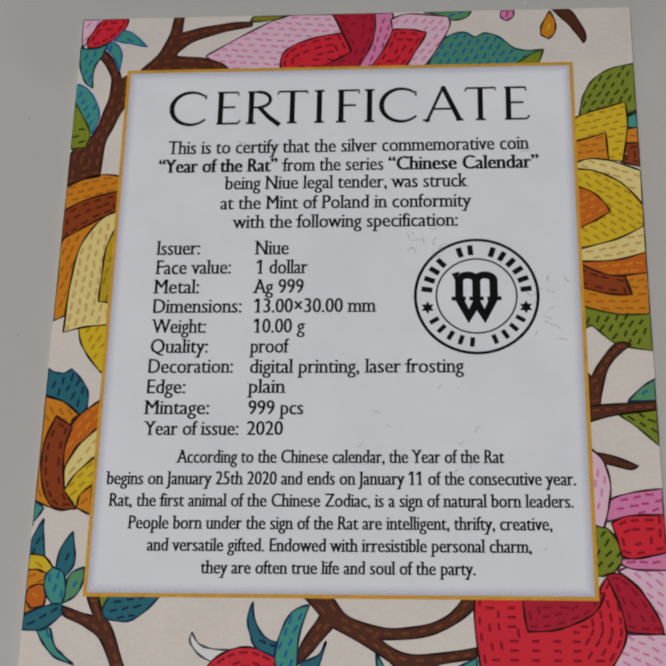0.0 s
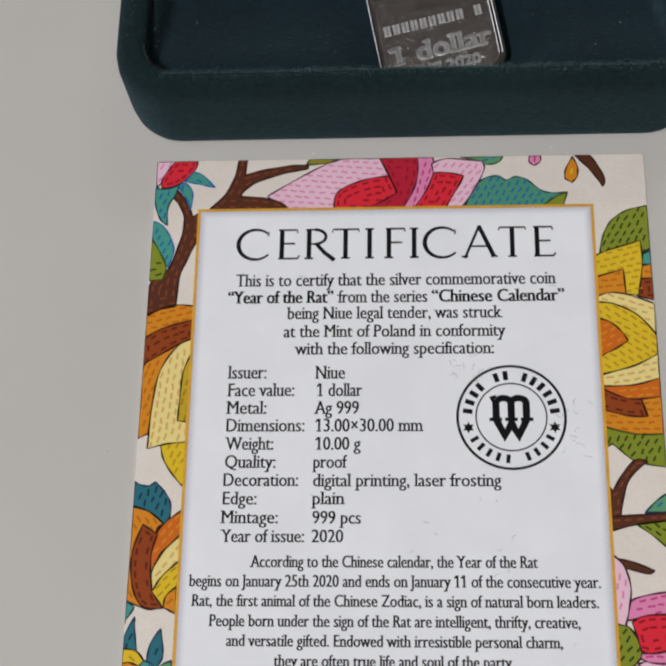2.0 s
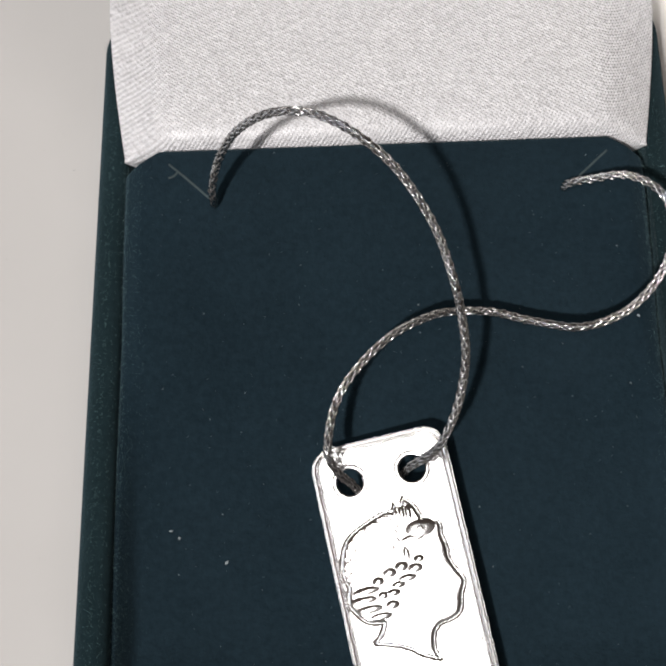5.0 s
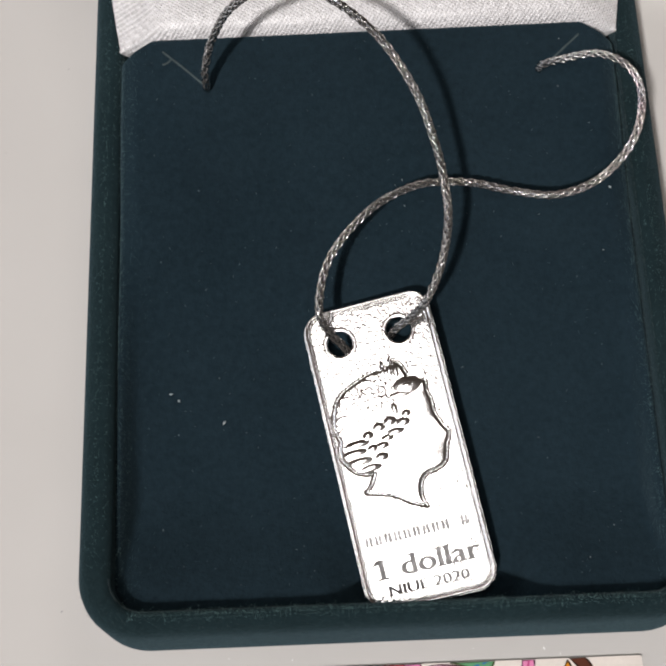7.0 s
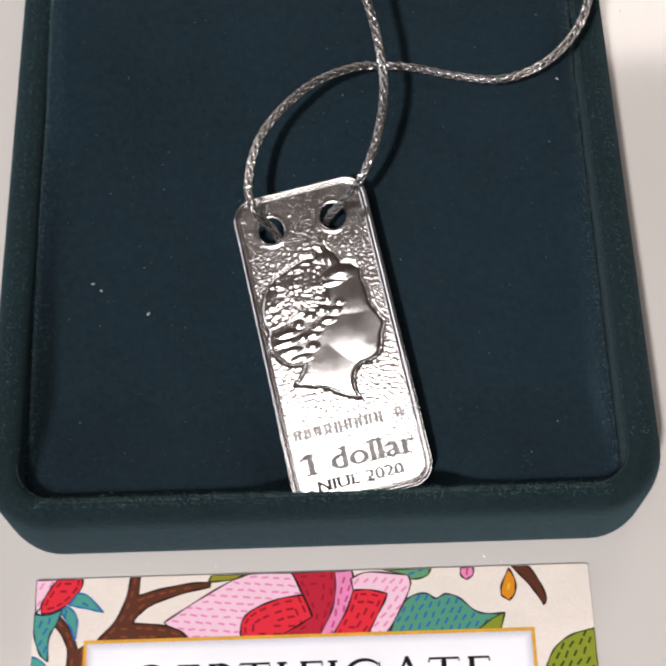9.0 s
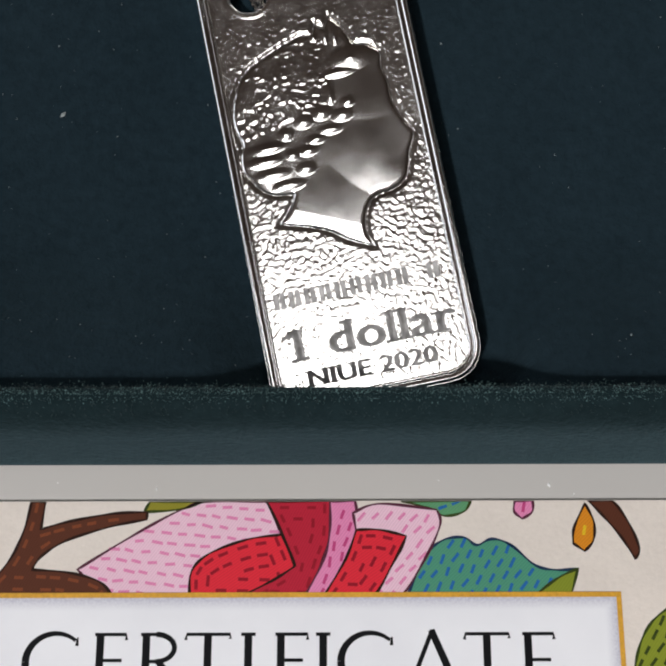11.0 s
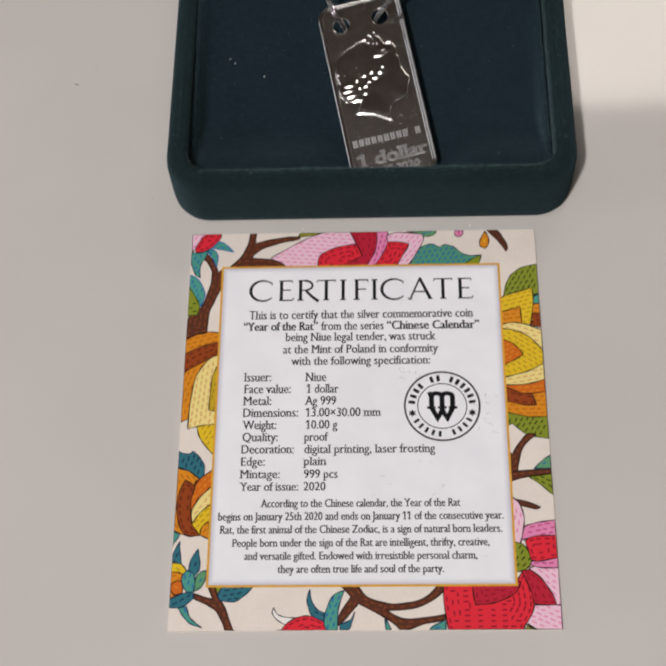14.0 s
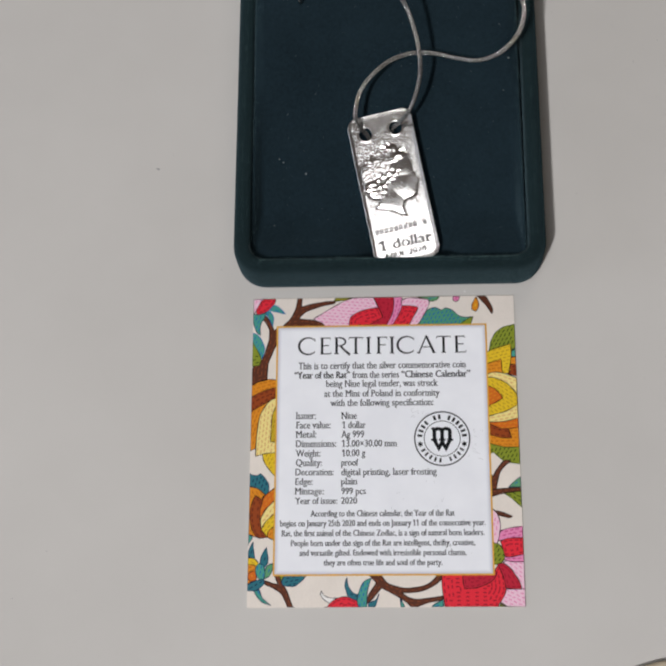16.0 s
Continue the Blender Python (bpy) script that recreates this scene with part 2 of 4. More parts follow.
def lettering(text, left, right, base, height, z, thick, bold=0.0, serif=False):
    """Built-in letters fitted between left and right, with capitals of the given height."""
    def shape(s):
        data = bpy.data.curves.new("letters", "FONT")
        data.body, data.extrude, data.resolution_u = s, 0.0, 3
        data.offset = -0.006 if serif else 0.0
        ob = bpy.data.objects.new("letters", data)
        scene.collection.objects.link(ob)
        bpy.context.view_layer.update()
        mesh = bpy.data.meshes.new_from_object(ob.evaluated_get(bpy.context.evaluated_depsgraph_get()))
        v = [tuple(p.co) for p in mesh.vertices]
        f = [tuple(p.vertices) for p in mesh.polygons]
        bpy.data.objects.remove(ob)
        bpy.data.curves.remove(data)
        bpy.data.meshes.remove(mesh)
        return v, f
    cap = max(p[1] for p in shape("H")[0])
    v, f = shape(text)
    # the figure one gets its slanted flag, and a foot where it is struck in metal
    for i, c in enumerate(text):
        if c == "1":
            r = max(p[0] for p in shape(text[:i + 1])[0]) - 0.02 * cap
            n = len(v)
            v += [(r - 0.02, cap, 0), (r - 0.12 * cap, cap, 0), (r - 0.40 * cap, 0.80 * cap, 0), (r - 0.36 * cap, 0.73 * cap, 0), (r - 0.1 * cap, 0.85 * cap, 0)]
            f.append((n, n + 1, n + 2, n + 3, n + 4))
            v += [(r - 0.25 * cap, 0, 0), (r + 0.11 * cap, 0, 0), (r + 0.11 * cap, 0.07 * cap, 0), (r - 0.25 * cap, 0.07 * cap, 0)]
            f.append((n + 5, n + 6, n + 7, n + 8))
    top = []
    if serif:
        stem = [p[0] for p in shape("l")[0]]
        stem = max(stem) - min(stem)
        rise, low = [max(p[1] for p in shape(c)[0]) for c in "xHl"], min(p[1] for p in shape("p")[0])
        used = {(a, b) for q in f for a, b in zip(q, q[1:] + q[:1])}
        for a, b in sorted(e for e in used if (e[1], e[0]) not in used):
            (ax, y, _), (bx, by, _) = v[a], v[b]
            if abs(y - by) > 0.004 or not 0.6 * stem < abs(bx - ax) < 1.75 * stem:
                continue
            l, r, h, reach = min(ax, bx), max(ax, bx), 0.08 * cap, 0.11 * cap
            if min(abs(y), abs(y - low)) < 0.02 and bx > ax:
                top.append((l - reach, r + reach, y, y + h))
            elif min(abs(y - k) for k in rise) < 0.02 and bx < ax:
                top.append((l - reach, r + 0.3 * reach, y - h, y))
    x0, x1 = min(p[0] for p in v), max(p[0] for p in v)
    sx, sy = (right - left) / (x1 - x0), height / cap
    flat = [(left + (p[0] - x0) * sx, base + p[1] * sy) for p in v]
    verts = [(x, y, z + thick) for x, y in flat]
    if bold:
        n = len(verts)
        verts += [(x + bold / 2, y + bold / 5, z + thick - 0.0008) for x, y in flat] + [(x + bold, y, z + thick - 0.0016) for x, y in flat]
        f = f + [tuple(i + n for i in q) for q in f] + [tuple(i + 2 * n for i in q) for q in f]
    for l, r, y0, y1 in top:
        n = len(verts)
        l, r, y0, y1 = left + (l - x0) * sx, left + (r - x0) * sx + bold, base + y0 * sy, base + y1 * sy
        verts += [(l, y0, z + thick + 0.0006), (r, y0, z + thick + 0.0006), (r, y1, z + thick + 0.0006), (l, y1, z + thick + 0.0006)]
        f = f + [(n, n + 1, n + 2, n + 3)]
    return verts, f


# ---- the room ----
T0 = TABLE_Z


def room():
    x0, x1, y0, y1, f, c = -1800, 1900, -1700, 2100, -760, CEILING * 1000
    def slab(name, b, mat, label):
        return tagged(link(name, *box_mesh(*b), mat, None, label), kind="structure")
    slab("floor", (x0, x1, y0, y1, f - 60, f), FLOOR, "brown wooden floor under the table")
    slab("ceiling", (x0, x1, y0, y1, c, c + 60), CEIL, "dim brownish ceiling above the table")
    slab("wall_north", (x0, x1, y1, y1 + 80, f, c), WALL, "plain warm white painted wall")
    slab("wall_south", (x0, x1, y0 - 80, y0, f, c), WALL, "plain warm white painted wall")
    slab("wall_east", (x1, x1 + 80, y0 - 80, y1 + 80, f, c), WALL, "plain warm white painted wall")
    # the west wall has an added, unseen window opening through it
    wy0, wy1, wz0, wz1 = -500, 700, 150, 1150
    v, faces = [], []
    for b in ((x0 - 80, x0, y0 - 80, wy0, f, c), (x0 - 80, x0, wy1, y1 + 80, f, c), (x0 - 80, x0, wy0, wy1, f, wz0), (x0 - 80, x0, wy0, wy1, wz1, c)):
        bv, bf = box_mesh(*b)
        faces += [tuple(i + len(v) for i in q) for q in bf]
        v += bv
    tagged(link("wall_west", v, faces, WALL, None, "plain warm white wall with an added, unseen window opening"), kind="structure")


room()


def table():
    top = round_rect(-520, 560, -330, 560, 12, 6)
    rings = [[(x * (1 - i / 600), y * (1 - i / 600), z) for x, y in top] for i, z in ((2.5, T0 - 24), (0, T0 - 21.5), (0, T0 - 2), (0.6, T0 - 0.6), (2, T0))]
    t = thing("table", "white lacquered table with a faint gloss", "table")
    recalc(link("tabletop", *loft(rings), TABLE, t))
    for x, y in ((-460, -270), (500, -270), (-460, 500), (500, 500)):
        ring = round_rect(x - 25, x + 25, y - 25, y + 25, 6, 4)
        recalc(link("leg", *loft([[(a, b, -760) for a, b in ring], [(a, b, T0 - 24) for a, b in ring]]), TABLE, t))


table()


def lamp_bodies():
    lamp = thing("added_lamp", "flat white unseen lamp, added above the table for the pendant's glare", "lamp")
    x, y = KEY[0] * 1000, KEY[1] * 1000
    c = CEILING * 1000
    ring = round_rect(x - 140, x + 140, y - 230, y + 230, 20, 5)
    recalc(link("body", *loft([[(a, b, c - 30) for a, b in ring], [(a, b, c) for a, b in ring]]), LAMP, lamp))
    # body of the added spot
    spot = thing("added_lamp", "small white unseen lamp, added and turned towards the table to cast the cord shadows", "lamp")
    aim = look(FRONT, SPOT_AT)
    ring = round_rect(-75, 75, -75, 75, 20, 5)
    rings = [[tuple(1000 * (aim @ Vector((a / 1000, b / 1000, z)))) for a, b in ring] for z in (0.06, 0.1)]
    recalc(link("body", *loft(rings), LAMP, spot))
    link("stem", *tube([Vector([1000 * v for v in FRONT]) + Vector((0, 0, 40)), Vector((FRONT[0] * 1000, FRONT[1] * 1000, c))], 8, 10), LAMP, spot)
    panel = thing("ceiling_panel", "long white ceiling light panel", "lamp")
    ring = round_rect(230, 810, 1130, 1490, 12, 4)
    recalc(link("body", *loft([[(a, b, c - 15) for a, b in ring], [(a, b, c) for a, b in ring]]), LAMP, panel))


lamp_bodies()

# ---- the jewellery box ----
BX0, BX1, BY0, BY1 = -8.25, 53.4, 57.65, 141.2
RIM = 11.3


def box_profile(z0, rows, x0, x1, y0, y1):
    """Rings from rows of side inset, front inset, height and front corner radius."""
    return [[(x, y, z0 + z) for x, y in round_rect(x0 + i, x1 - i, y0 + j, y1 - j, r, 10, min(r, 4.0))] for i, j, z, r in rows]


def pad_z(y):
    """The insert rises towards the hinge and flattens a little at the back."""
    return 8.05 + 0.205 * (y - 81) - 0.0033 * max(0.0, y - 98) ** 2


PX0, PX1, PY0, PY1 = BX0 + 3.35, BX1 - 3.8, BY0 + 2.35, 121.4


def pad_surface(x, y):
    """The insert's edges curl up to the rim in front and drop away behind; the pendant presses its front down."""
    d = max(0.0, min(x - PX0, PX1 - x))
    f = min(1.0, max(0.0, 1 - (d - 0.2) / 2.2))
    f = f * f * (3 - 2 * f)
    pressed = math.exp(-((x - 26.8) / 8.4) ** 4)
    front = min(1.0, max(0.0, 1 - (y - PY0) / 13)) * (1 - pressed)
    f = max(0.75 * f * max(1 - 0.6 * pressed, min(1.0, (y - PY0) / 8)), 0.7 * front * front * (3 - 2 * front))
    return pad_z(y) + f * max(-1.2, RIM - 0.35 - pad_z(y))


PILE = vary(Mat("velvet_pile", (0.034, 0.052, 0.055), 0.7), 0.4, 900, 80).mat


def jewellery_box():
    box = thing("jewelry_box", "open dark green velvet jewelry box with white satin lid lining", "jewelry box")
    rows = [(1.2, 1.2, 0, 4.7), (0.45, 0.4, 0.25, 5.4), (0.14, 0.1, 1.0, 5.8), (0.03, 0.0, 2.2, 5.9), (0, 0, 4, 5.9), (0, 0, 8.4, 5.9), (0.12, 0.10, 9.7, 5.9), (0.45, 0.35, 10.7, 5.7), (1.0, 0.75, 11.3, 5.4),
            (1.7, 1.2, 11.65, 4.9), (2.6, 1.7, 11.7, 4.0), (3.2, 2.1, 11.5, 3.4), (3.5, 2.35, 11.0, 3.2), (3.6, 2.45, 10.0, 3.0), (3.65, 2.5, 6, 3.0), (3.65, 2.5, 2.0, 3.0)]
    base = recalc(link("base", *loft(box_profile(T0, rows, BX0, BX1, BY0, BY1)), VELVET, box, smooth=True))
    # raised sloping insert: a grid over its outline, rolled over at the rim, with a skirt below
    def side(y):
        f, k = max(0.0, 3.0 - (y - PY0)), max(0.0, y - (PY1 - 2.2))
        return (3.0 - math.sqrt(max(0.0, 9.0 - f * f))) + (0.5 + 3.5 * k / 2.2 if k else 0.5 * (y - PY0) / (PY1 - PY0))
    nx, ny = 64, 84
    ease = lambda t: t - 0.10 * math.sin(2 * math.pi * t)
    verts, faces = [], []
    for j in range(ny + 1):
        y = PY0 + (PY1 - PY0) * ease(j / ny)
        i0 = side(y)
        for i in range(nx + 1):
            x = PX0 + i0 + (PX1 - PX0 - 2 * i0) * ease(i / nx)
            near = min(x - PX0 - i0, PX1 - i0 - x, (y - PY0) * 1.2, PY1 - y)
            verts.append((x, y, pad_surface(x, y) - 0.35 * max(0.0, 1 - near / 0.45) ** 2))
    row = nx + 1
    faces = [(j * row + i, j * row + i + 1, (j + 1) * row + i + 1, (j + 1) * row + i) for j in range(ny) for i in range(nx)]
    loop = list(range(nx)) + [j * row + nx for j in range(ny)] + [ny * row + i for i in range(nx, 0, -1)] + [j * row for j in range(ny, 0, -1)]
    n = len(verts)
    verts += [(verts[k][0], verts[k][1], verts[k][2] - 5.0) for k in loop]
    faces += [(loop[k], n + k, n + (k + 1) % len(loop), loop[(k + 1) % len(loop)]) for k in range(len(loop))]
    pad = link("pad", verts, faces, VELVET_PAD, box, "dark green velvet insert pad, gently sloping", smooth=True)
    recalc(pad)
    for pts in (((0.2, 119.8), (2.4, 117.8), (4.8, 115.5)), ((1.2, 118.9), (0.7, 118.4), (0.1, 118.2)), ((45.4, 119.7), (43.2, 117.7), (40.9, 115.6))):
        line = curve_points([(x, y, pad_z(y) - 0.155) for x, y in pts], 0.25)
        link("slit", *tube(line, 0.2, 8), PILE, pad, "frayed slit in the velvet", smooth=True)
    # short pile standing up along the rim and the outer walls
    rnd = random.Random(21)
    verts, faces = [], []
    outline = [round_rect(BX0 + i, BX1 - i, BY0 + j, BY1 - j, r, 10, min(r, 4.0)) for i, j, r in ((0.1, 0.1, 5.9), (1.7, 1.2, 4.9), (3.3, 2.2, 3.4))]
    for k in range(11000):
        lane = rnd.choice((0, 0, 1, 1, 2, 2, 2))
        loop = outline[lane]
        i = rnd.choice((rnd.randrange(len(loop)), 43, 10, 21))
        p, q = Vector(loop[i]), Vector(loop[(i + 1) % len(loop)])
        c = p.lerp(q, rnd.random())
        d = (q - p).normalized() if (q - p).length > 1e-6 else Vector((1, 0))
        out = Vector((d.y, -d.x))
        if lane == 0:
            at, grow = Vector((c.x, c.y, rnd.uniform(1.5, RIM - 1.6))), Vector((out.x, out.y, 0.25))
        elif lane == 1:
            off = rnd.uniform(-0.8, 0.9)
            at, grow = Vector((c.x - out.x * off, c.y - out.y * off, RIM - 0.05 - 0.12 * off * off)), Vector((0, 0, 1))
        else:
            at, grow = Vector((c.x, c.y, RIM - 0.1 - rnd.uniform(0, 0.4))), Vector((-out.x * 0.6, -out.y * 0.6, 0.8))
        grow = (grow + Vector((rnd.uniform(-0.7, 0.7), rnd.uniform(-0.7, 0.7), rnd.uniform(-0.3, 0.3)))).normalized() * rnd.uniform(0.16, 0.34)
        wide = grow.orthogonal().normalized() * 0.016
        n = len(verts)
        verts += [at - wide, at + wide, at + grow]
        faces.append((n, n + 1, n + 2))
    tagged(link("nap", verts, faces, PILE, base, "short fuzzy velvet pile"), kind="stuff")
    # satin runs from inside the base over the hinge and into the lid
    lean = radians(LID_LEAN)
    e1, nrm = Vector((0, math.cos(lean), math.sin(lean))), Vector((0, -math.sin(lean), math.cos(lean)))
    hinge = Vector((0, 141.4, 11.2))
    def lid_pt(x, s, d):
        p = hinge + e1 * s + nrm * d
        return (x, p.y, p.z)
    lrows = [(2.2, -12.4), (0.9, -12.2), (0.25, -11.4), (0.05, -10.2), (0, -8), (0, -3), (0.12, -1.8), (0.45, -0.8), (1.0, -0.2), (1.6, 0.0), (2.2, -0.2), (2.6, -0.9), (2.7, -4), (2.7, -7)]
    rings = [[lid_pt(x, s, d) for x, s in round_rect(BX0 + i, BX1 - i, 0.4 + i, 74.4 - i, max(0.8, 4.0 - i), 10, max(0.8, 8.5 - i))] for i, d in lrows]
    lid = recalc(link("lid", *loft(rings), VELVET, box, "open velvet lid leaning back", smooth=True))
    prof = [Vector((0, *q)) for q in ((121.75, 7.5), (121.8, 11.0), (122.0, 13.1), (122.9, 14.5), (125.5, 15.2), (130.0, 15.6), (135.0, 15.6), (139.4, 15.6))]
    for s, d in ((4, 2.8), (9, 1.4), (16, -0.2), (28, -0.8), (40, -0.6), (52, -0.8), (62, -1.6), (69, -3.6), (71.2, -6.5)):
        p = hinge + e1 * s + nrm * d
        prof.append(Vector((0, p.y, p.z)))
    line = curve_points(prof, 1.2)
    nx, verts, faces = 48, [], []
    rnd = random.Random(4)
    for i, p in enumerate(line):
        t = i / (len(line) - 1)
        low = min(1.0, max(0.0, (139.0 - p.y) / 17.2))
        edge = 1.35 + 2.0 * low ** 1.6 + 0.2 * math.sin(9 * t)
        for k in range(nx + 1):
            u = k / nx
            u = 0.5 - 0.5 * math.cos(math.pi * u)
            x = BX0 + edge + (BX1 - BX0 - 2 * edge) * u
            puff = (math.sin(math.pi * u) ** 0.35) * 0.9
            w = 0.18 * math.sin(8 * u + 5 * t) + 0.12 * math.sin(21 * u - 11 * t)
            q = p + nrm * (puff - 0.9 + w)
            # the sides are drawn up over the rim
            pull = max(0.0, 1 - min(u, 1 - u) / 0.10) ** 1.5 * (1 if low > 0 else 0)
            over = Vector((0, 139.0 - low * 17.6, 15.0 - low * 2.9))
            q = q.lerp(over, pull * min(1.0, low * 4))
            verts.append((x, q.y, q.z))
    for i in range(len(line) - 1):
        for k in range(nx):
            a = i * (nx + 1) + k
            faces.append((a, a + 1, a + nx + 2, a + nx + 1))
    lining = link("lining", verts, faces, SATIN, box, "glossy white woven satin lining", smooth=True)
    weave = lining.data.uv_layers.new(name="weave")
    along = [0.0] * len(verts)
    for i in range(nx + 1, len(verts)):
        along[i] = along[i - nx - 1] + math.dist(verts[i], verts[i - nx - 1])
    for loop in lining.data.loops:
        weave.data[loop.index].uv = (verts[loop.vertex_index][0] / 1000, along[loop.vertex_index] / 1000)
    sol = lining.modifiers.new("thickness", "SOLIDIFY")
    sol.thickness = 0.0003
    for x in (BX0 + 9, BX1 - 9):
        line = [Vector((x - 3, 141.4, 10.6)), Vector((x + 3, 141.4, 10.6))]
        link("hinge", *tube(line, 0.7, 10), SILVER, box, "small metal hinge barrel", smooth=True)


LID_LEAN = 38
jewellery_box()

# ---- the silver tag ----
def smooth_loop(points):
    """Closed outline: rounded where it turns gently, kept sharp at the corners."""
    n, out = len(points), []
    pts = [Vector(p) for p in points]
    sharp = []
    for i in range(n):
        a, b = pts[i] - pts[i - 1], pts[(i + 1) % n] - pts[i]
        sharp.append(a.length < 1e-6 or b.length < 1e-6 or a.angle(b) > radians(58))
    for i in range(n):
        b, c = pts[i], pts[(i + 1) % n]
        a = b if sharp[i] else pts[i - 1]
        d = c if sharp[(i + 1) % n] else pts[(i + 2) % n]
        for k in range(6):
            t = k / 6
            out.append(0.5 * (2 * b + (c - a) * t + (2 * a - 5 * b + 4 * c - d) * t * t + (3 * b - a - 3 * c + d) * t ** 3))
    return out


def within(p, loop):
    hit = False
    for a, b in zip(loop, loop[1:] + loop[:1]):
        if (a.y > p.y) != (b.y > p.y) and p.x < (b.x - a.x) * (p.y - a.y) / (b.y - a.y) + a.x:
            hit = not hit
    return hit


def edge_gap(p, loop):
    return min((p - a).length for a in loop)


TAG_W, TAG_L, TAG_T = 13.2, 30.65, 2.3
HOLES = ((3.4, 27.0), (9.5, 27.0))
HOLE_R = 1.28


def tag_frame():
    """Corner and axes of the tag as it lies on the sloping pad, its foot tucked behind the front rim."""
    turn, slope, lean = radians(11.3), radians(11.6), radians(5.5)
    n0 = Vector((0, -math.sin(slope), math.cos(slope)))
    u = Vector((math.cos(turn), math.sin(turn), 0))
    u = (u - n0 * u.dot(n0)).normalized()
    v = n0.cross(u)
    u2 = (u * math.cos(lean) + n0 * math.sin(lean)).normalized()
    return Vector((20.04, 59.45, 5.94)), u2, v, u2.cross(v).normalized()


TO, TU, TV, TN = tag_frame()


def on_tag(x, y, h=0.0):
    return TO + TU * x + TV * y + TN * h


RELIEF = ("8.13,9.18 7.84,10.00 7.94,11.03 8.28,11.82 8.94,12.32 9.91,12.48 10.73,12.86 11.17,13.52 11.45,14.60 11.95,15.75 11.46,16.81 11.03,18.02 11.02,19.29 10.81,20.30 10.88,21.37 10.11,22.09 "
          "9.36,22.31 8.87,23.48 8.07,24.45 7.62,23.70 7.13,24.13 6.79,23.39 5.97,23.47 4.74,23.09 3.50,22.60 2.43,22.07 1.63,21.28 1.12,20.23 0.84,19.13 0.92,18.15 1.15,17.32 0.89,16.61 0.83,15.66 "
          "1.26,14.91 1.86,14.09 2.62,13.65 3.72,13.48 3.29,12.63 2.48,11.78 3.98,11.34 5.38,10.77 6.70,9.87")


def tag():
    t = thing("pendant_tag", "rectangular struck silver pendant with two holes on a velvet pad", "pendant")
    outer = round_rect(0, TAG_W, 0, TAG_L, 2.2, 10)
    circles = [[(cx + HOLE_R * math.cos(a), cy + HOLE_R * math.sin(a)) for a in [2 * math.pi * k / 28 for k in range(28)]] for cx, cy in HOLES]
    from mathutils.geometry import tessellate_polygon
    loops = [outer, *circles]
    flat = [p for loop in loops for p in loop]
    tris = tessellate_polygon([[Vector((x, y, 0)) for x, y in loop] for loop in loops])
    n = len(flat)
    verts = [on_tag(x, y, -TAG_T) for x, y in flat] + [on_tag(x, y, -0.25) for x, y in flat]
    faces = [tuple(q) for q in tris] + [tuple(i + n for i in q) for q in tris]
    start = 0
    for loop in loops:
        m = len(loop)
        faces += [(start + k, start + (k + 1) % m, start + (k + 1) % m + n, start + k + n) for k in range(m)]
        start += m
    recalc(link("plate", verts, faces, SILVER, t))
    # rounded raised border
    rings = []
    for i, h in ((0.0, -0.45), (0.03, -0.1), (0.1, 0.03), (0.22, 0.07), (0.34, 0.03), (0.43, -0.07), (0.5, -0.05), (0.6, 0.01), (0.7, -0.03), (0.78, -0.22)):
        rings.append([on_tag(x, y, h) for x, y in round_rect(i, TAG_W - i, i, TAG_L - i, 2.2 - i, 10)])
    recalc(link("border", *loft(rings, False, False), SILVER, t, "raised smooth border", smooth=True))
    for cx, cy in HOLES:
        rings = []
        for r, h in ((HOLE_R - 0.02, -0.5), (HOLE_R, -0.19), (HOLE_R + 0.03, -0.125), (HOLE_R + 0.1, -0.1), (HOLE_R + 0.25, -0.098), (HOLE_R + 0.42, -0.112), (HOLE_R + 0.6, -0.14)):
            rings.append([on_tag(cx + r * math.cos(a), cy + r * math.sin(a), h) for a in [2 * math.pi * k / 28 for k in range(28)]])
        recalc(link("hole_rim", *loft(rings, False, False), SILVER, t, smooth=True))
    # the raised form's outline, and how far points of the face lie from it
    outline = smooth_loop([tuple(map(float, p.split(","))) for p in RELIEF.split()])
    edge = np.array([tuple(p) for p in outline])
    def to_outline(points):
        inner, gap = np.zeros(len(points), bool), np.full(len(points), 9.0)
        for a, b in zip(edge, np.roll(edge, -1, axis=0)):
            ab = b - a
            along = np.clip(((points - a) @ ab) / max(ab @ ab, 1e-12), 0, 1)
            gap = np.minimum(gap, np.linalg.norm(points - a - along[:, None] * ab, axis=1))
            if abs(ab[1]) > 1e-9:
                cross = (a[1] > points[:, 1]) != (b[1] > points[:, 1])
                inner ^= cross & (points[:, 0] < ab[0] * (points[:, 1] - a[1]) / ab[1] + a[0])
        return inner, gap
    # hammered field
    step, verts, index, faces = 0.075, [], {}, []
    nx, ny = int((TAG_W - 1.0) / step), int((TAG_L - 1.0) / step)
    def inside(x, y):
        r = 1.75
        dx, dy = max(0.5 + r - x, x - (TAG_W - 0.5 - r), 0), max(0.5 + r - y, y - (TAG_L - 0.5 - r), 0)
        return dx * dx + dy * dy <= r * r and all((x - cx) ** 2 + (y - cy) ** 2 > (HOLE_R + 0.3) ** 2 for cx, cy in HOLES)
    for j in range(ny + 1):
        for i in range(nx + 1):
            x, y = 0.5 + i * step, 0.5 + j * step
            if inside(x, y):
                calm = min(1.0, max(0.7, (27.5 - y) / 3.0)) * min(1.0, max(0.8, (y - 6.5) / 2.5))
                h = 0.017 * noise.noise((x * 3.9, y * 3.9, 3.0)) + 0.010 * noise.noise((x * 7.5, y * 7.5, 9.0))
                index[i, j] = len(verts)
                verts.append((x, y, -0.12 + h * calm))
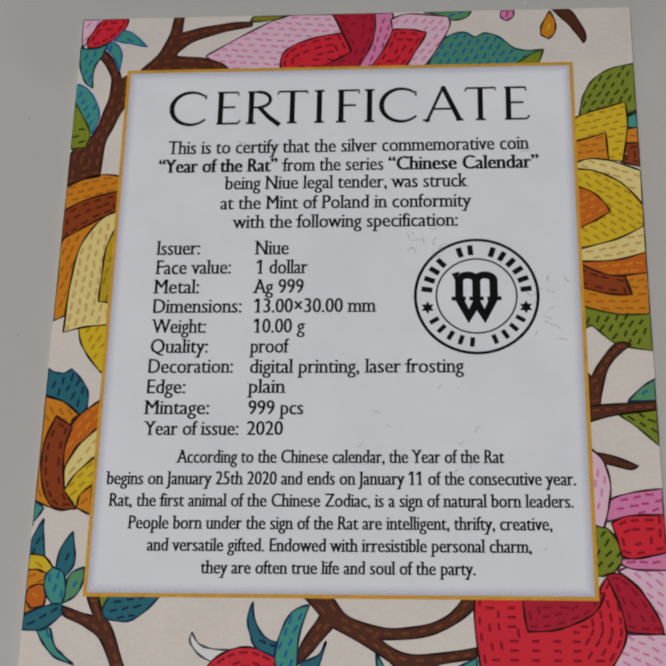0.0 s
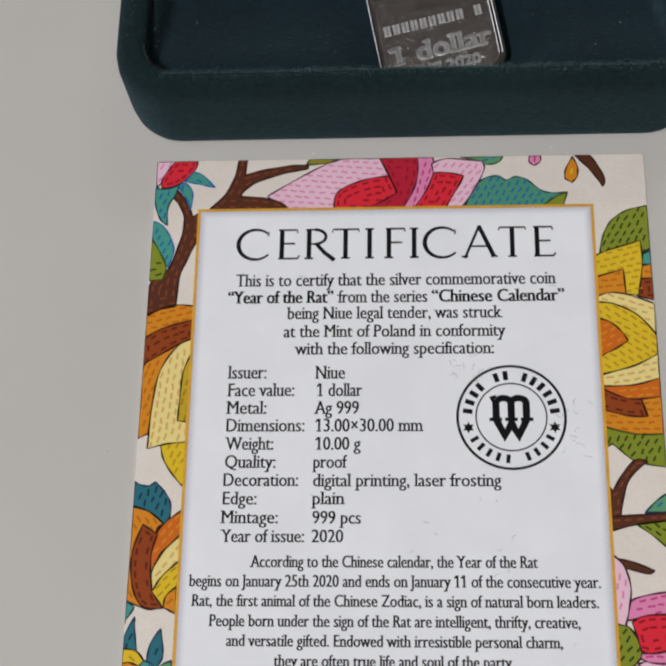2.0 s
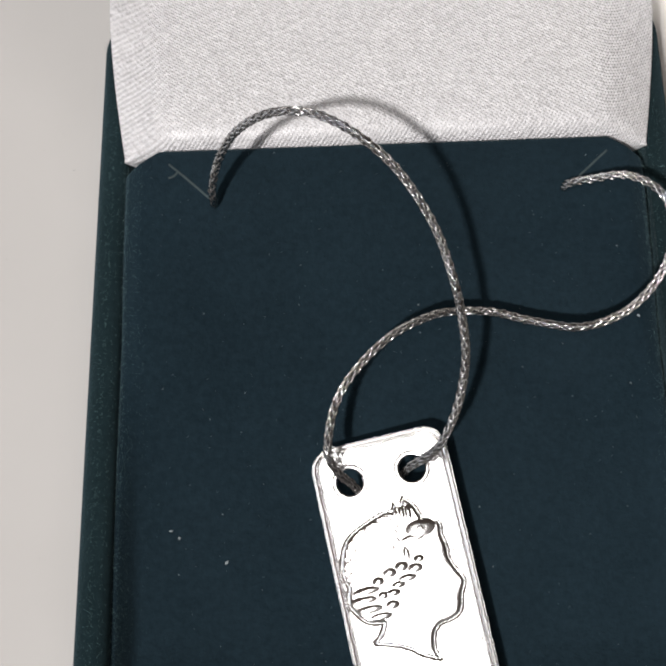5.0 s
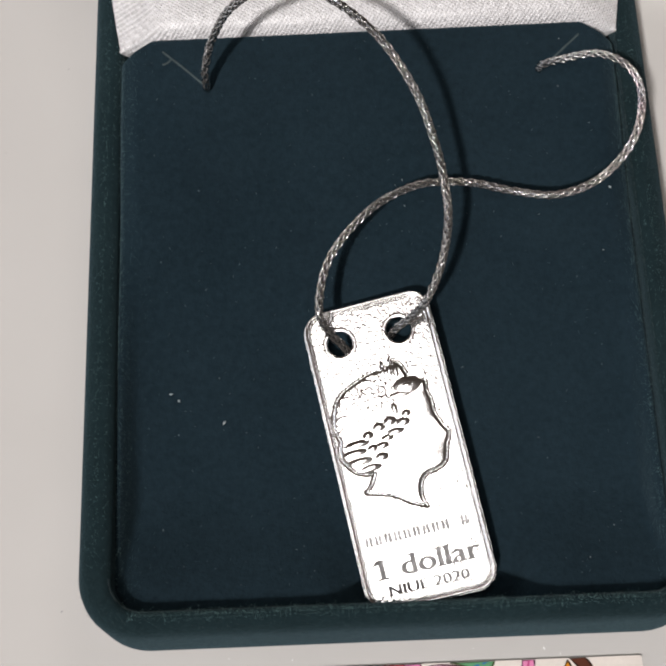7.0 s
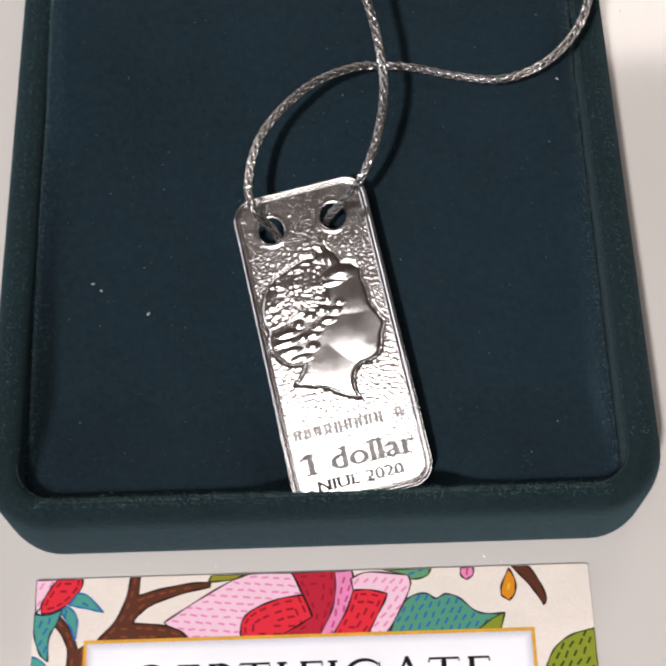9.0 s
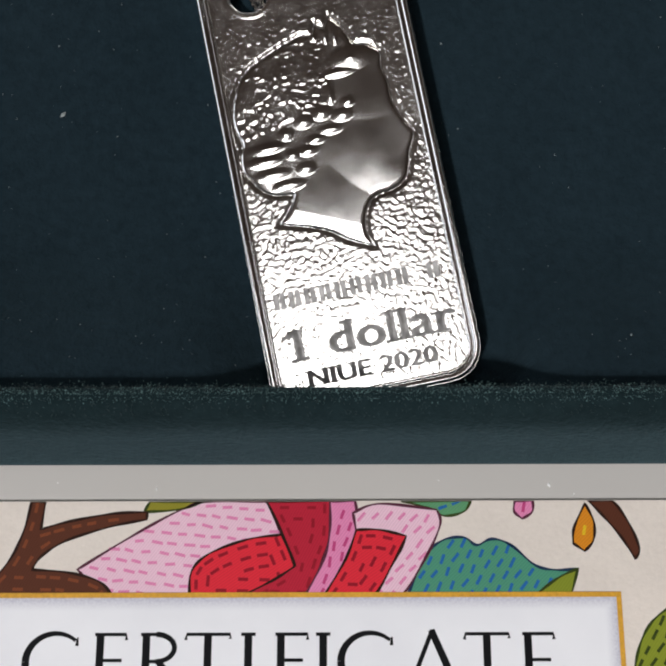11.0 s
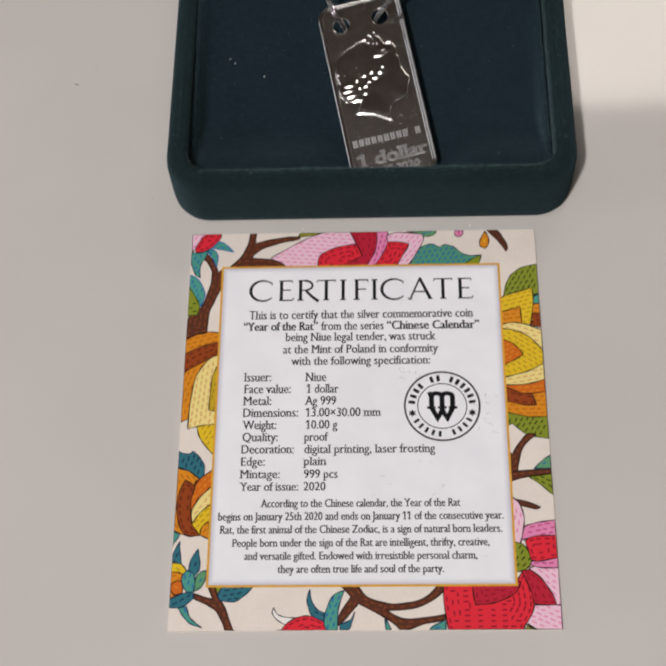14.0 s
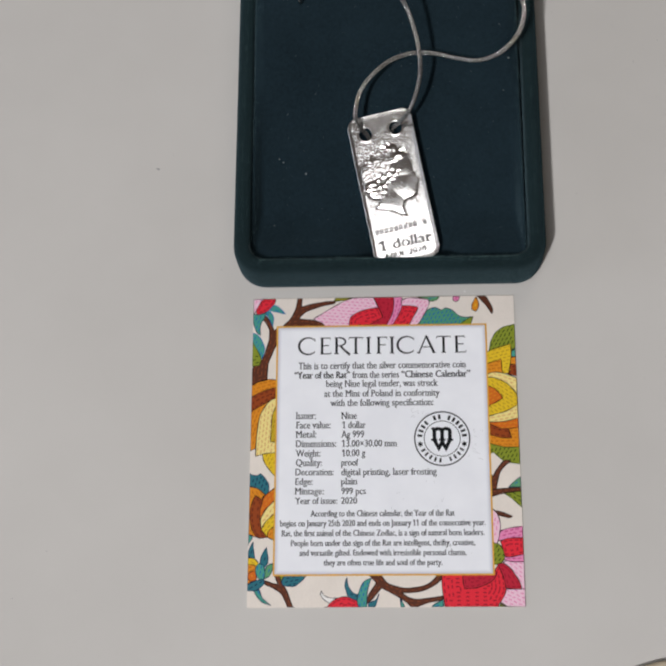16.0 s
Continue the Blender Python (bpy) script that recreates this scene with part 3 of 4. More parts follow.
    for j in range(ny):
        for i in range(nx):
            q = ((i, j), (i + 1, j), (i + 1, j + 1), (i, j + 1))
            if all(k in index for k in q):
                faces.append(tuple(index[k] for k in q))
    # a narrow groove runs round the raised form
    inner, gap = to_outline(np.array(verts)[:, :2])
    verts = [on_tag(x, y, h - 0.075 * max(0.0, 1 - g / 0.24)) for (x, y, h), g in zip(verts, gap.tolist())]
    link("field", verts, faces, SILVER_FROST, t, "hammered silver ground", smooth=True)
    # plain raised form: a smooth outline, rippled and knotted over its far half
    gx, gy = np.meshgrid(np.arange(0.5, 12.7, 0.07), np.arange(8.8, 24.9, 0.07))
    flat = np.stack([gx.ravel(), gy.ravel()], -1)
    inner, gap = to_outline(flat)
    rise = 0.2 * (1 - np.exp(-gap / 0.09))
    swell = np.zeros(len(flat))
    for cx, cy, rx, ry, top in ((8.8, 15.2, 2.6, 3.0, 0.055), (9.2, 18.6, 2.0, 2.4, 0.045), (6.4, 12.4, 2.4, 2.6, 0.02), (4.0, 20.4, 3.6, 3.2, 0.04), (2.9, 15.4, 2.3, 2.0, 0.04)):
        d = ((flat[:, 0] - cx) / rx) ** 2 + ((flat[:, 1] - cy) / ry) ** 2
        swell = np.maximum(swell, top * np.clip(1 - d, 0, 1) ** 1.6)
    # knots, long rolls and a raised oval
    lumps = [(8.97, 21.31, 1.45, 0.85, 0.15), (8.97, 21.31, 0.8, 0.4, 0.19), (8.08, 20.55, 1.15, 0.33, 0.12), (6.47, 18.22, 0.67, 0.48, 0.15), (7.71, 17.82, 0.74, 0.44, 0.15), (6.81, 17.07, 0.89, 0.33, 0.14),
             (5.26, 17.89, 0.67, 0.44, 0.14), (5.85, 16.64, 0.67, 0.3, 0.13), (4.01, 17.32, 0.56, 0.41, 0.14), (5.2, 16.02, 0.67, 0.33, 0.13), (4.2, 15.97, 0.52, 0.33, 0.12), (4.87, 14.94, 0.67, 0.41, 0.14),
             (8.24, 18.58, 0.48, 0.33, 0.13), (7.2, 19.3, 0.3, 0.75, 0.1), (2.74, 16.69, 1.3, 0.36, 0.13), (2.28, 15.87, 1.3, 0.36, 0.14), (2.64, 14.95, 1.3, 0.38, 0.14), (3.6, 14.1, 1.1, 0.36, 0.12),
             (7.6, 23.2, 0.28, 0.7, 0.12), (8.2, 23.0, 0.28, 0.7, 0.12), (6.9, 23.3, 0.28, 0.5, 0.12)]
    bump = np.zeros(len(flat))
    for cx, cy, rx, ry, top in lumps:
        d = ((flat[:, 0] - cx) / rx) ** 2 + ((flat[:, 1] - cy) / ry) ** 2
        bump = np.maximum(bump, 0.62 * top * np.clip(1 - d, 0, 1))
    # worm-like ripples over the back of the form, clear of the knots
    for i in np.flatnonzero(inner & (bump < 0.01) & (flat[:, 1] > 17.2 + 0.2 * flat[:, 0]) & (flat[:, 0] < 7.6)):
        x, y = flat[i]
        ridge = 1 - min(1.0, 3.2 * abs(noise.noise((x * 1.5, y * 1.7, 5.0))))
        bump[i] = 0.02 * ridge * ridge + 0.012 * noise.noise((x * 4.0, y * 4.0, 1.0))
    # the foot of the form is bevelled down to the ground
    foot_a, foot_b = np.array((2.48, 11.78)), np.array((8.13, 9.18))
    ab = foot_b - foot_a
    along = np.clip(((flat - foot_a) @ ab) / (ab @ ab), 0, 1)
    near = np.linalg.norm(flat - foot_a - along[:, None] * ab, axis=1)
    bevel = 0.66 + 0.34 * np.clip(near / 1.1, 0, 1)
    high = np.where(inner, -0.2 + (rise + swell) * bevel + bump, -0.26)
    rows, columns = gx.shape
    verts = [on_tag(x, y, h) for (x, y), h in zip(flat.tolist(), high.tolist())]
    kept = inner.reshape(rows, columns)
    faces = [(j * columns + i, j * columns + i + 1, (j + 1) * columns + i + 1, (j + 1) * columns + i) for j in range(rows - 1) for i in range(columns - 1) if kept[j:j + 2, i:i + 2].any()]
    link("relief", verts, faces, SILVER, t, "plain raised silver form with pebbled knots", smooth=True)
    def struck(name, text, left, right, base, cap, label, bold=0.02):
        v, f = lettering(text, left, right - bold, base, cap, 0, 0, bold, True)
        hi, lo = [on_tag(x, y, 0.12) for x, y, _ in v], [on_tag(x, y, -0.3) for x, y, _ in v]
        m = len(v)
        edges = {}
        for q in f:
            for a, b in zip(q, q[1:] + q[:1]):
                edges[a, b] = (b, a) not in edges and edges.get((a, b), True)
        rim = [(a, b) for a, b in edges if (b, a) not in edges]
        link(name, hi + lo, f + [(a, a + m, b + m, b) for a, b in rim], LETTER, t, label)
    struck("lettering", "1 dollar", 1.25, 12.15, 3.1, 1.95, "raised value lettering", 0.26)
    struck("lettering", "NIUE 2020", 2.4, 10.55, 1.4, 1.0, "small raised lettering", 0.16)
    # unread line: plain bars
    for k in range(11):
        if k == 9:
            continue
        for w0, w1 in ((0.0, 0.33), (0.41, 0.74)):
            x = 1.2 + k * 0.97
            bv, bf = box_mesh(x + w0, x + w1, 6.5, 7.5, -0.3, 0.06)
            recalc(link("bar", [on_tag(*p) for p in bv], bf, LETTER, t))


# Same frosted silver, its colour darkened to imitate the letters' duller reflection.
LETTER = silver("dark_frosted_letter_silver", (0.40, 0.395, 0.39), 0.68, 0.3, 4000)
tag()


def cord():
    c = thing("cord", "twisted silver cord threaded through the pendant holes", "cord")
    runs = (
        [(19.3, 85.0, 10.1), (18.4, 85.6, 12.5), (17.1, 86.2, 14.8), (16.3, 87.9, 16.5), (17.1, 91.9, 17.4), (19.1, 95.2, 17.7), (22.6, 98.6, 17.7), (26.5, 100.8, 17.0), (29.4, 101.5, 16.2), (32.6, 101.5, 15.7),
         (36.5, 100.4, 15.7), (41.0, 99.5, 16.2), (45.4, 100.9, 16.9), (48.8, 104.4, 17.8), (50.1, 108.5, 18.7), (49.3, 112.0, 19.2), (46.4, 114.4, 18.6), (42.9, 115.1, 16.8), (40.9, 115.5, 15.2), (40.8, 115.6, 13.7)],
        [(23.0, 86.9, 9.7), (24.0, 87.1, 12.6), (25.4, 87.3, 15.1), (26.9, 88.0, 17.6), (28.4, 90.8, 19.9), (29.2, 94.7, 21.9), (28.9, 98.8, 23.0), (28.1, 102.2, 24.4), (26.5, 105.9, 26.9), (23.4, 109.6, 30.2),
         (19.7, 112.4, 32.1), (15.9, 114.4, 32.4), (11.9, 115.7, 30.4), (8.5, 116.2, 26.5), (6.3, 116.2, 21.4), (5.2, 115.3, 17.5), (5.1, 114.9, 15.3), (4.9, 115.1, 13.6)])
    for run in runs:
        line = curve_points(run, 0.14)
        part_cord(line, c)


def part_cord(line, parent):
    """Eight fine threads plaited round a core, four one way over and under four the other."""
    up = Vector((0.3, 0.2, 1)).normalized()
    link("core", *tube(line, 0.2, 8), CORE, parent, smooth=True)
    for s in range(8):
        path, way = [], 1 if s % 2 else -1
        for i, p in enumerate(line):
            d = (line[min(i + 1, len(line) - 1)] - line[max(i - 1, 0)]).normalized()
            side = d.cross(up).normalized()
            over = side.cross(d)
            a = 2 * math.pi * (way * i * 0.14 / 4.6 + (s // 2) / 4)
            path.append(p + (0.29 + 0.05 * way * math.cos(4 * a)) * (math.cos(a) * side + math.sin(a) * over))
        link("strand", *tube(path, 0.125, 6), THREAD, parent, smooth=True)


cord()

# ---- the certificate card ----
CX0, CX1, CY0, CY1 = -5.05, 47.3, -6.1, 55.5


def clamp(p):
    return Vector((min(max(p.x, CX0 + 0.02), CX1 - 0.02), min(max(p.y, CY0 + 0.02), CY1 - 0.02)))


card = thing("certificate_card", "printed certificate card with a floral border on a table", "card")
recalc(link("paper", *loft([[(x, y, z) for x, y in round_rect(CX0, CX1, CY0, CY1, 0.25, 3)] for z in (T0, -0.06)]), PAPER, card, "cream paper card"))


def motif(name, shapes):
    """One printed flower, leaf or twig: flat ink fields, outlines and stitches."""
    from mathutils.geometry import tessellate_polygon
    names = sorted(INK)
    verts, faces, slots = [], [], []
    rnd = random.Random(len(shapes) * 31 + int(shapes[0][3]))
    def add(v, f, colour):
        faces.extend(tuple(i + len(verts) for i in q) for q in f)
        slots.extend([names.index(colour)] * len(f))
        verts.extend(v)
    for level, (colour, outline, stitch, angle, text) in enumerate(shapes):
        z = -0.058 + 0.006 * (level % 9)
        loop = [clamp(p) for p in smooth_loop([tuple(map(float, q.split(","))) for q in text.split()])]
        add([(p.x, p.y, z) for p in loop], [tuple(q) for q in tessellate_polygon([[Vector((p.x, p.y, 0)) for p in loop]])], colour)
        n, ribbon = len(loop), []
        for i, p in enumerate(loop):
            d = loop[(i + 1) % n] - loop[i - 1]
            d = d.normalized() if d.length > 1e-6 else Vector((1, 0))
            w = 0.078 + 0.025 * math.sin(i * 0.9)
            for s in (-w, w):
                q = clamp(p + s * Vector((-d.y, d.x)))
                ribbon.append((q.x, q.y, z + 0.003))
        add(ribbon, [(2 * i, 2 * i + 1, 2 * ((i + 1) % n) + 1, 2 * ((i + 1) % n)) for i in range(n)], outline)
        if stitch and colour in ("red", "red2", "dred", "wood", "rust"):
            # rows of dashes that follow the outline inwards
            area = sum(a.x * b.y - b.x * a.y for a, b in zip(loop, loop[1:] + loop[:1]))
            sign, done = 1 if area > 0 else -1, []
            for row in range(8):
                deep, run = 0.42 + 0.74 * row, 0.3 * row
                for i, p in enumerate(loop):
                    d = loop[(i + 1) % n] - loop[i - 1]
                    run += (loop[(i + 1) % n] - p).length
                    if d.length < 1e-6 or run < 1.0:
                        continue
                    d.normalize()
                    c = p + sign * deep * Vector((-d.y, d.x))
                    if within(c, loop) and edge_gap(c, loop) > deep * 0.82 - 0.02 and all((c - o).length > 0.66 for o in done):
                        done.append(c)
                        run = rnd.uniform(-0.1, 0.1)
                        g, h = d * rnd.uniform(0.28, 0.36), Vector((-d.y, d.x)) * 0.105
                        q = [clamp(v) for v in (c - g - h, c + g - h, c + g + h, c - g + h)]
                        add([(v.x, v.y, z + 0.003 + 0.0003 * (len(done) % 5)) for v in q], [(0, 1, 2, 3)], stitch)
        elif stitch:
            d = Vector((math.cos(radians(angle)), math.sin(radians(angle))))
            e = Vector((-d.y, d.x))
            mid = sum(loop, Vector((0, 0))) / n
            for r in range(-20, 21):
                for k in range(-16, 17):
                    p = mid + e * (r * 0.66) + d * (k * 1.06 + 0.53 * (r % 2) + rnd.uniform(-0.1, 0.1))
                    if within(p, loop) and edge_gap(p, loop) > 0.27:
                        g = d.copy()
                        g.rotate(Matrix.Rotation(rnd.uniform(-0.2, 0.2), 2))
                        h = Vector((-g.y, g.x)) * 0.1
                        g *= rnd.uniform(0.28, 0.37)
                        q = [p - g - h, p + g - h, p + g + h, p - g + h]
                        q = [clamp(c) for c in q]
                        add([(c.x, c.y, z + 0.003) for c in q], [(0, 1, 2, 3)], stitch)
    link(name, verts, faces, [INK[k] for k in names], card, slots=slots)


motif("bud", [
    ("lpink", "brown", "mpink", 60, "-5.1,55.6 -2.5,55.6 -3.8,54.2 -4.3,53.1 -4.9,52.3"),
    ("red", "brown", "dred", 40, "-2.7,55.6 -0.6,55.6 -0.7,54.6 -1.7,53.3 -2.9,52.5 -4.3,52.2 -4.4,53.1 -3.8,54.3"),
    ("teal", "blue", "blue", -30, "-1.8,53.0 -1.0,54.1 -0.0,53.8 1.5,52.2 0.4,52.5 -0.9,52.8"),
    ("teal", "blue", "blue", 70, "-2.6,52.5 -1.9,52.9 -1.1,52.1 -0.9,50.9 -1.1,49.6 -1.5,50.8 -2.2,51.9"),
    ("teal", "navy", "blue", 70, "-5.0,52.3 -3.9,52.1 -2.4,52.6 -2.8,51.4 -3.5,50.0 -3.5,47.8 -4.2,48.4 -4.8,49.8 -5.0,51.2"),
])
motif("branch", [
    ("wood", "brown", "copper", 75, "-3.3,51.4 -2.5,51.9 -1.4,50.4 -0.8,48.8 -0.0,49.2 0.1,47.8 -0.1,46.2 -1.0,44.0 -1.8,41.7 -2.0,38.4 -3.4,38.15 -5.0,37.4 -5.0,40.5 -4.3,41.8 -3.1,42.7 -2.4,44.5 -1.8,46.7 -1.7,48.6 -2.2,50.0"),
    ("wood", "brown", "copper", 20, "0.9,49.5 2.7,51.5 3.6,53.6 4.0,55.7 4.9,55.7 4.7,53.7 6.5,54.2 9.3,54.7 11.5,54.8 11.5,54.3 9.4,53.9 6.5,53.0 4.9,52.0 4.3,51.1 6.7,50.9 8.7,50.3 9.6,49.3"),
])
motif("leaf", [
    ("teal", "blue", "blue", 60, "-5.1,48.3 -4.0,47.8 -2.9,46.1 -2.6,44.5 -3.2,42.9 -3.8,43.6 -4.8,45.3 -5.2,46.6"),
    ("green", "dgreen", "dgreen", 10, "-5.2,46.5 -4.1,44.7 -3.3,42.9 -3.6,41.5 -5.1,41.3"),
])
motif("flower", [
    ("orange", "brown", "dorange", 15, "-5.2,37.3 -3.4,38.2 -1.8,38.6 0.0,38.4 -0.1,36.8 -3.2,35.9 -5.2,34.8"),
    ("rust", "brown", "drust", 18, "-5.2,34.8 -3.2,36.0 -0.1,36.9 0.0,34.7 -1.8,34.0 -3.7,32.7 -5.2,31.4"),
    ("orange", "brown", "dorange", 70, "-5.1,31.5 -3.7,32.8 -1.2,34.3 -2.8,32.1 -3.7,28.7 -4.0,24.6 -5.2,24.0 -5.1,27.2"),
    ("yellow", "brown", "dyellow", 60, "-2.7,23.7 -0.1,23.8 -0.0,19.7 -0.4,19.3 -1.7,20.9 -2.4,22.2"),
    ("cream", "brown", "dcream", 85, "0.1,34.9 -1.6,33.9 -3.2,31.3 -3.8,27.6 -4.0,23.0 -2.1,23.5 0.0,23.7 -0.3,30.5"),
    ("olive", "brown", "dolive", 80, "0.0,33.3 -0.8,31.2 -1.0,28.4 -1.1,25.9 0.1,25.8"),
])
motif("leaf", [
    ("dteal", "navy", "navy", 75, "-5.2,19.7 -4.4,19.3 -3.6,19.2 -2.9,19.6 -1.9,18.5 -1.3,17.4 -1.3,16.0 -1.9,15.4 -3.4,16.6 -5.2,17.1"),
    ("teal", "navy", "blue", 40, "-5.3,8.0 -4.2,7.2 -4.8,6.2 -5.4,5.6"),
])
motif("flower", [
    ("orange", "brown", "dorange", -60, "-5.2,17.2 -3.4,16.6 -1.9,15.4 -2.6,14.4 -2.5,10.7 -1.4,7.2 -2.7,7.0 -4.1,7.4 -5.4,8.0 -5.3,11.5"),
    ("dorange2", "brown", "orange", 50, "0.1,16.9 -1.8,15.4 -2.6,14.1 -3.0,11.8 -2.7,10.4 -1.9,12.5 0.0,14.4"),
    ("rust", "brown", "drust", 85, "-3.9,15.3 -2.4,14.3 -2.9,12.2 -2.6,9.2 -1.4,7.1 -3.3,7.2 -4.3,8.5 -4.8,10.7 -4.7,13.0"),
    ("cream", "brown", "dcream", 55, "0.0,14.4 -1.7,12.6 -2.7,10.7 -2.6,8.7 -1.7,10.1 -0.0,11.8"),
    ("yellow", "brown", "dyellow", 50, "-0.0,11.8 -1.7,10.2 -2.6,8.7 -1.4,7.1 -0.9,8.4 -0.2,9.2"),
    ("orange", "brown", "dorange", 50, "-0.2,9.2 -1.2,8.3 -1.4,7.2 -0.2,6.6"),
])
motif("bud", [
    ("dteal", "navy", "navy", 70, "-4.1,6.3 -5.0,4.5 -5.3,3.2 -3.7,3.1 -4.0,4.9"),
    ("yellow", "brown", "dyellow", -30, "-5.5,3.3 -3.8,3.1 -2.9,2.1 -3.6,1.6 -5.5,1.8"),
    ("orange", "brown", "dorange", 20, "-5.5,1.8 -4.4,2.0 -3.5,1.7 -3.3,0.4 -3.4,-0.9 -4.6,-1.5 -5.6,-2.0"),
    ("dorange2", "brown", "orange", -30, "-3.3,0.65 -4.1,0.75 -4.85,0.35 -5.0,-0.45 -4.5,-1.2 -3.4,-1.0"),
    ("dteal", "navy", "navy", 60, "-1.5,5.2 -2.4,3.8 -2.7,2.1 -1.8,1.4 -1.2,2.4 -1.2,3.4"),
    ("green2", "navy", "blue", 50, "-0.3,2.2 -1.5,1.5 -1.9,-0.8 -0.8,-0.1 -0.3,1.1"),
    ("teal", "navy", "blue", 80, "-2.9,2.2 -2.0,1.7 -1.7,0.3 -1.9,-0.8 -2.7,-0.9 -3.4,0.1 -3.5,1.4"),
    ("dteal", "navy", "navy", 30, "-5.5,-2.0 -3.2,-1.0 -1.9,-0.8 -1.8,-1.7 -3.4,-2.9 -5.6,-2.9"),
    ("teal", "navy", "blue", -60, "-3.8,-3.0 -2.7,-2.8 -2.2,-4.2 -1.4,-5.0 -0.5,-5.7 -2.1,-5.1 -3.1,-4.1"),
])
motif("branch", [
    ("wood", "brown", "copper", -50, "-1.9,-1.0 0.0,-1.6 0.8,-1.8 0.1,-0.1 1.0,-0.1 1.5,-1.4 2.4,-2.8 3.6,-5.8 4.0,-7.2 3.0,-7.2 2.5,-5.7 1.6,-3.8 0.3,-2.7 -1.6,-1.8"),
])
motif("leaf", [
    ("green", "dgreen", "", 0, "1.0,0.0 2.2,0.0 1.4,-1.2"),
    ("dteal", "navy", "navy", 10, "1.5,-1.2 2.1,0.0 6.3,0.0 5.0,-1.4 3.6,-2.2 1.8,-2.0"),
])
motif("bud", [
    ("white", "grey", "", 0, "9.0,-3.0 9.6,-3.9 10.7,-4.3 12.4,-4.4 10.9,-5.4 9.7,-4.8 8.9,-3.8"),
    ("red", "brown", "dred", 30, "9.5,-7.2 10.7,-5.3 12.4,-4.3 14.1,-4.2 15.9,-5.0 17.5,-7.1"),
    ("dteal", "navy", "navy", -20, "13.9,-0.5 13.5,-1.7 13.7,-3.0 14.3,-4.2 15.9,-4.9 16.0,-3.8 14.8,-3.2 14.0,-1.7"),
    ("teal", "navy", "blue", 70, "18.5,-0.7 17.1,-1.3 16.2,-3.0 15.8,-5.0 16.4,-6.7 17.6,-6.7 17.7,-3.3"),
    ("dteal", "navy", "navy", 50, "19.9,-3.6 19.3,-4.7 17.9,-5.3 18.0,-6.7 19.2,-5.9"),
])
motif("branch", [
    ("wood", "brown", "copper", -10, "17.8,0.2 19.9,0.2 21.6,-1.6 24.4,-2.5 27.1,-2.4 29.5,-1.6 31.2,0.2 31.9,0.4 31.9,-0.7 29.8,-2.4 27.1,-3.3 24.2,-3.4 26.1,-4.5 28.8,-4.5 31.9,-4.0 31.9,-4.8 29.1,-5.3 26.4,-6.2 25.4,-5.5 23.7,-4.3 20.4,-2.5 18.9,-4.3 17.7,-5.5 17.7,-4.3 18.9,-2.3 19.4,-1.6"),
])
motif("leaf", [
    ("teal", "navy", "blue", 70, "23.9,-4.5 24.6,-5.7 24.8,-7.0 24.1,-7.0"),
    ("teal", "navy", "blue", 20, "30.0,-5.8 31.9,-4.8 32.0,-6.9 29.8,-6.9"),
])
motif("flower", [
    ("lpink", "mauve", "mpink", -40, "43.3,2.2 44.5,2.5 47.9,2.2 47.8,-3.1 46.5,-2.8 45.1,0.6"),
    ("lpink", "mauve", "mpink", -25, "43.6,-2.8 46.5,-2.8 47.9,-2.9 47.6,-7.0 43.7,-6.2 42.4,-5.2"),
    ("mpink", "mauve", "dpink", 12, "42.9,7.9 44.6,8.6 47.3,9.0 47.5,6.8 44.4,6.6 42.6,6.2"),
    ("mpink", "mauve", "dpink", 0, "43.7,3.2 45.3,3.3 47.7,3.8 47.8,2.3 44.9,2.3 43.6,2.7"),
    ("red", "brown", "dred", 5, "43.0,6.1 44.4,6.7 47.5,6.8 47.6,3.8 44.9,3.2 43.7,3.4 43.4,4.7"),
    ("red", "brown", "dred", 80, "31.8,0.3 41.6,0.4 42.3,1.6 43.2,0.8 43.7,-1.4 43.6,-3.4 42.4,-5.5 40.9,-6.9 32.4,-7.0 31.8,-2.5"),
    ("red2", "brown", "dred", 30, "35.6,0.4 42.2,0.4 41.4,-1.1 39.6,-2.1 37.9,-2.6 36.0,-2.7 35.8,-1.8"),
    ("red2", "brown", "dred", -40, "42.3,1.9 43.6,1.9 45.1,0.5 46.4,-1.7 46.6,-2.8 45.2,-2.8 43.7,-2.6 43.4,-0.8"),
    ("lpink", "brown", "mpink", 75, "41.5,12.5 42.6,11.3 43.1,9.3 42.8,7.2 42.4,5.7 41.6,5.9"),
    ("green", "brown", "dgreen", 50, "41.5,6.0 42.7,5.6 43.5,4.4 43.8,3.3 43.2,2.3 42.3,1.8 41.5,1.8"),
    ("green", "dgreen", "", 0, "41.9,-7.0 42.8,-5.3 44.6,-6.7"),
])
motif("twig", [
    ("wood", "brown", "", 0, "42.0,12.0 43.3,11.8 45.5,10.9 44.7,10.6 43.3,11.0 42.0,11.1"),
    ("wood", "brown", "copper", 4, "41.5,16.1 47.3,16.5 47.4,15.8 43.9,15.3 41.5,14.7"),
    ("wood", "brown", "copper", 60, "41.3,19.4 42.0,18.7 43.1,20.5 44.4,21.8 45.5,21.6 43.8,20.1 43.0,18.2 42.6,16.2 41.6,16.0"),
])
motif("leaf", [
    ("green2", "navy", "blue", 40, "44.9,16.5 46.2,17.8 47.5,18.6 47.4,16.6"),
    ("green", "dgreen", "dgreen", -30, "44.0,15.4 47.3,15.7 47.3,12.6 45.6,14.2"),
])
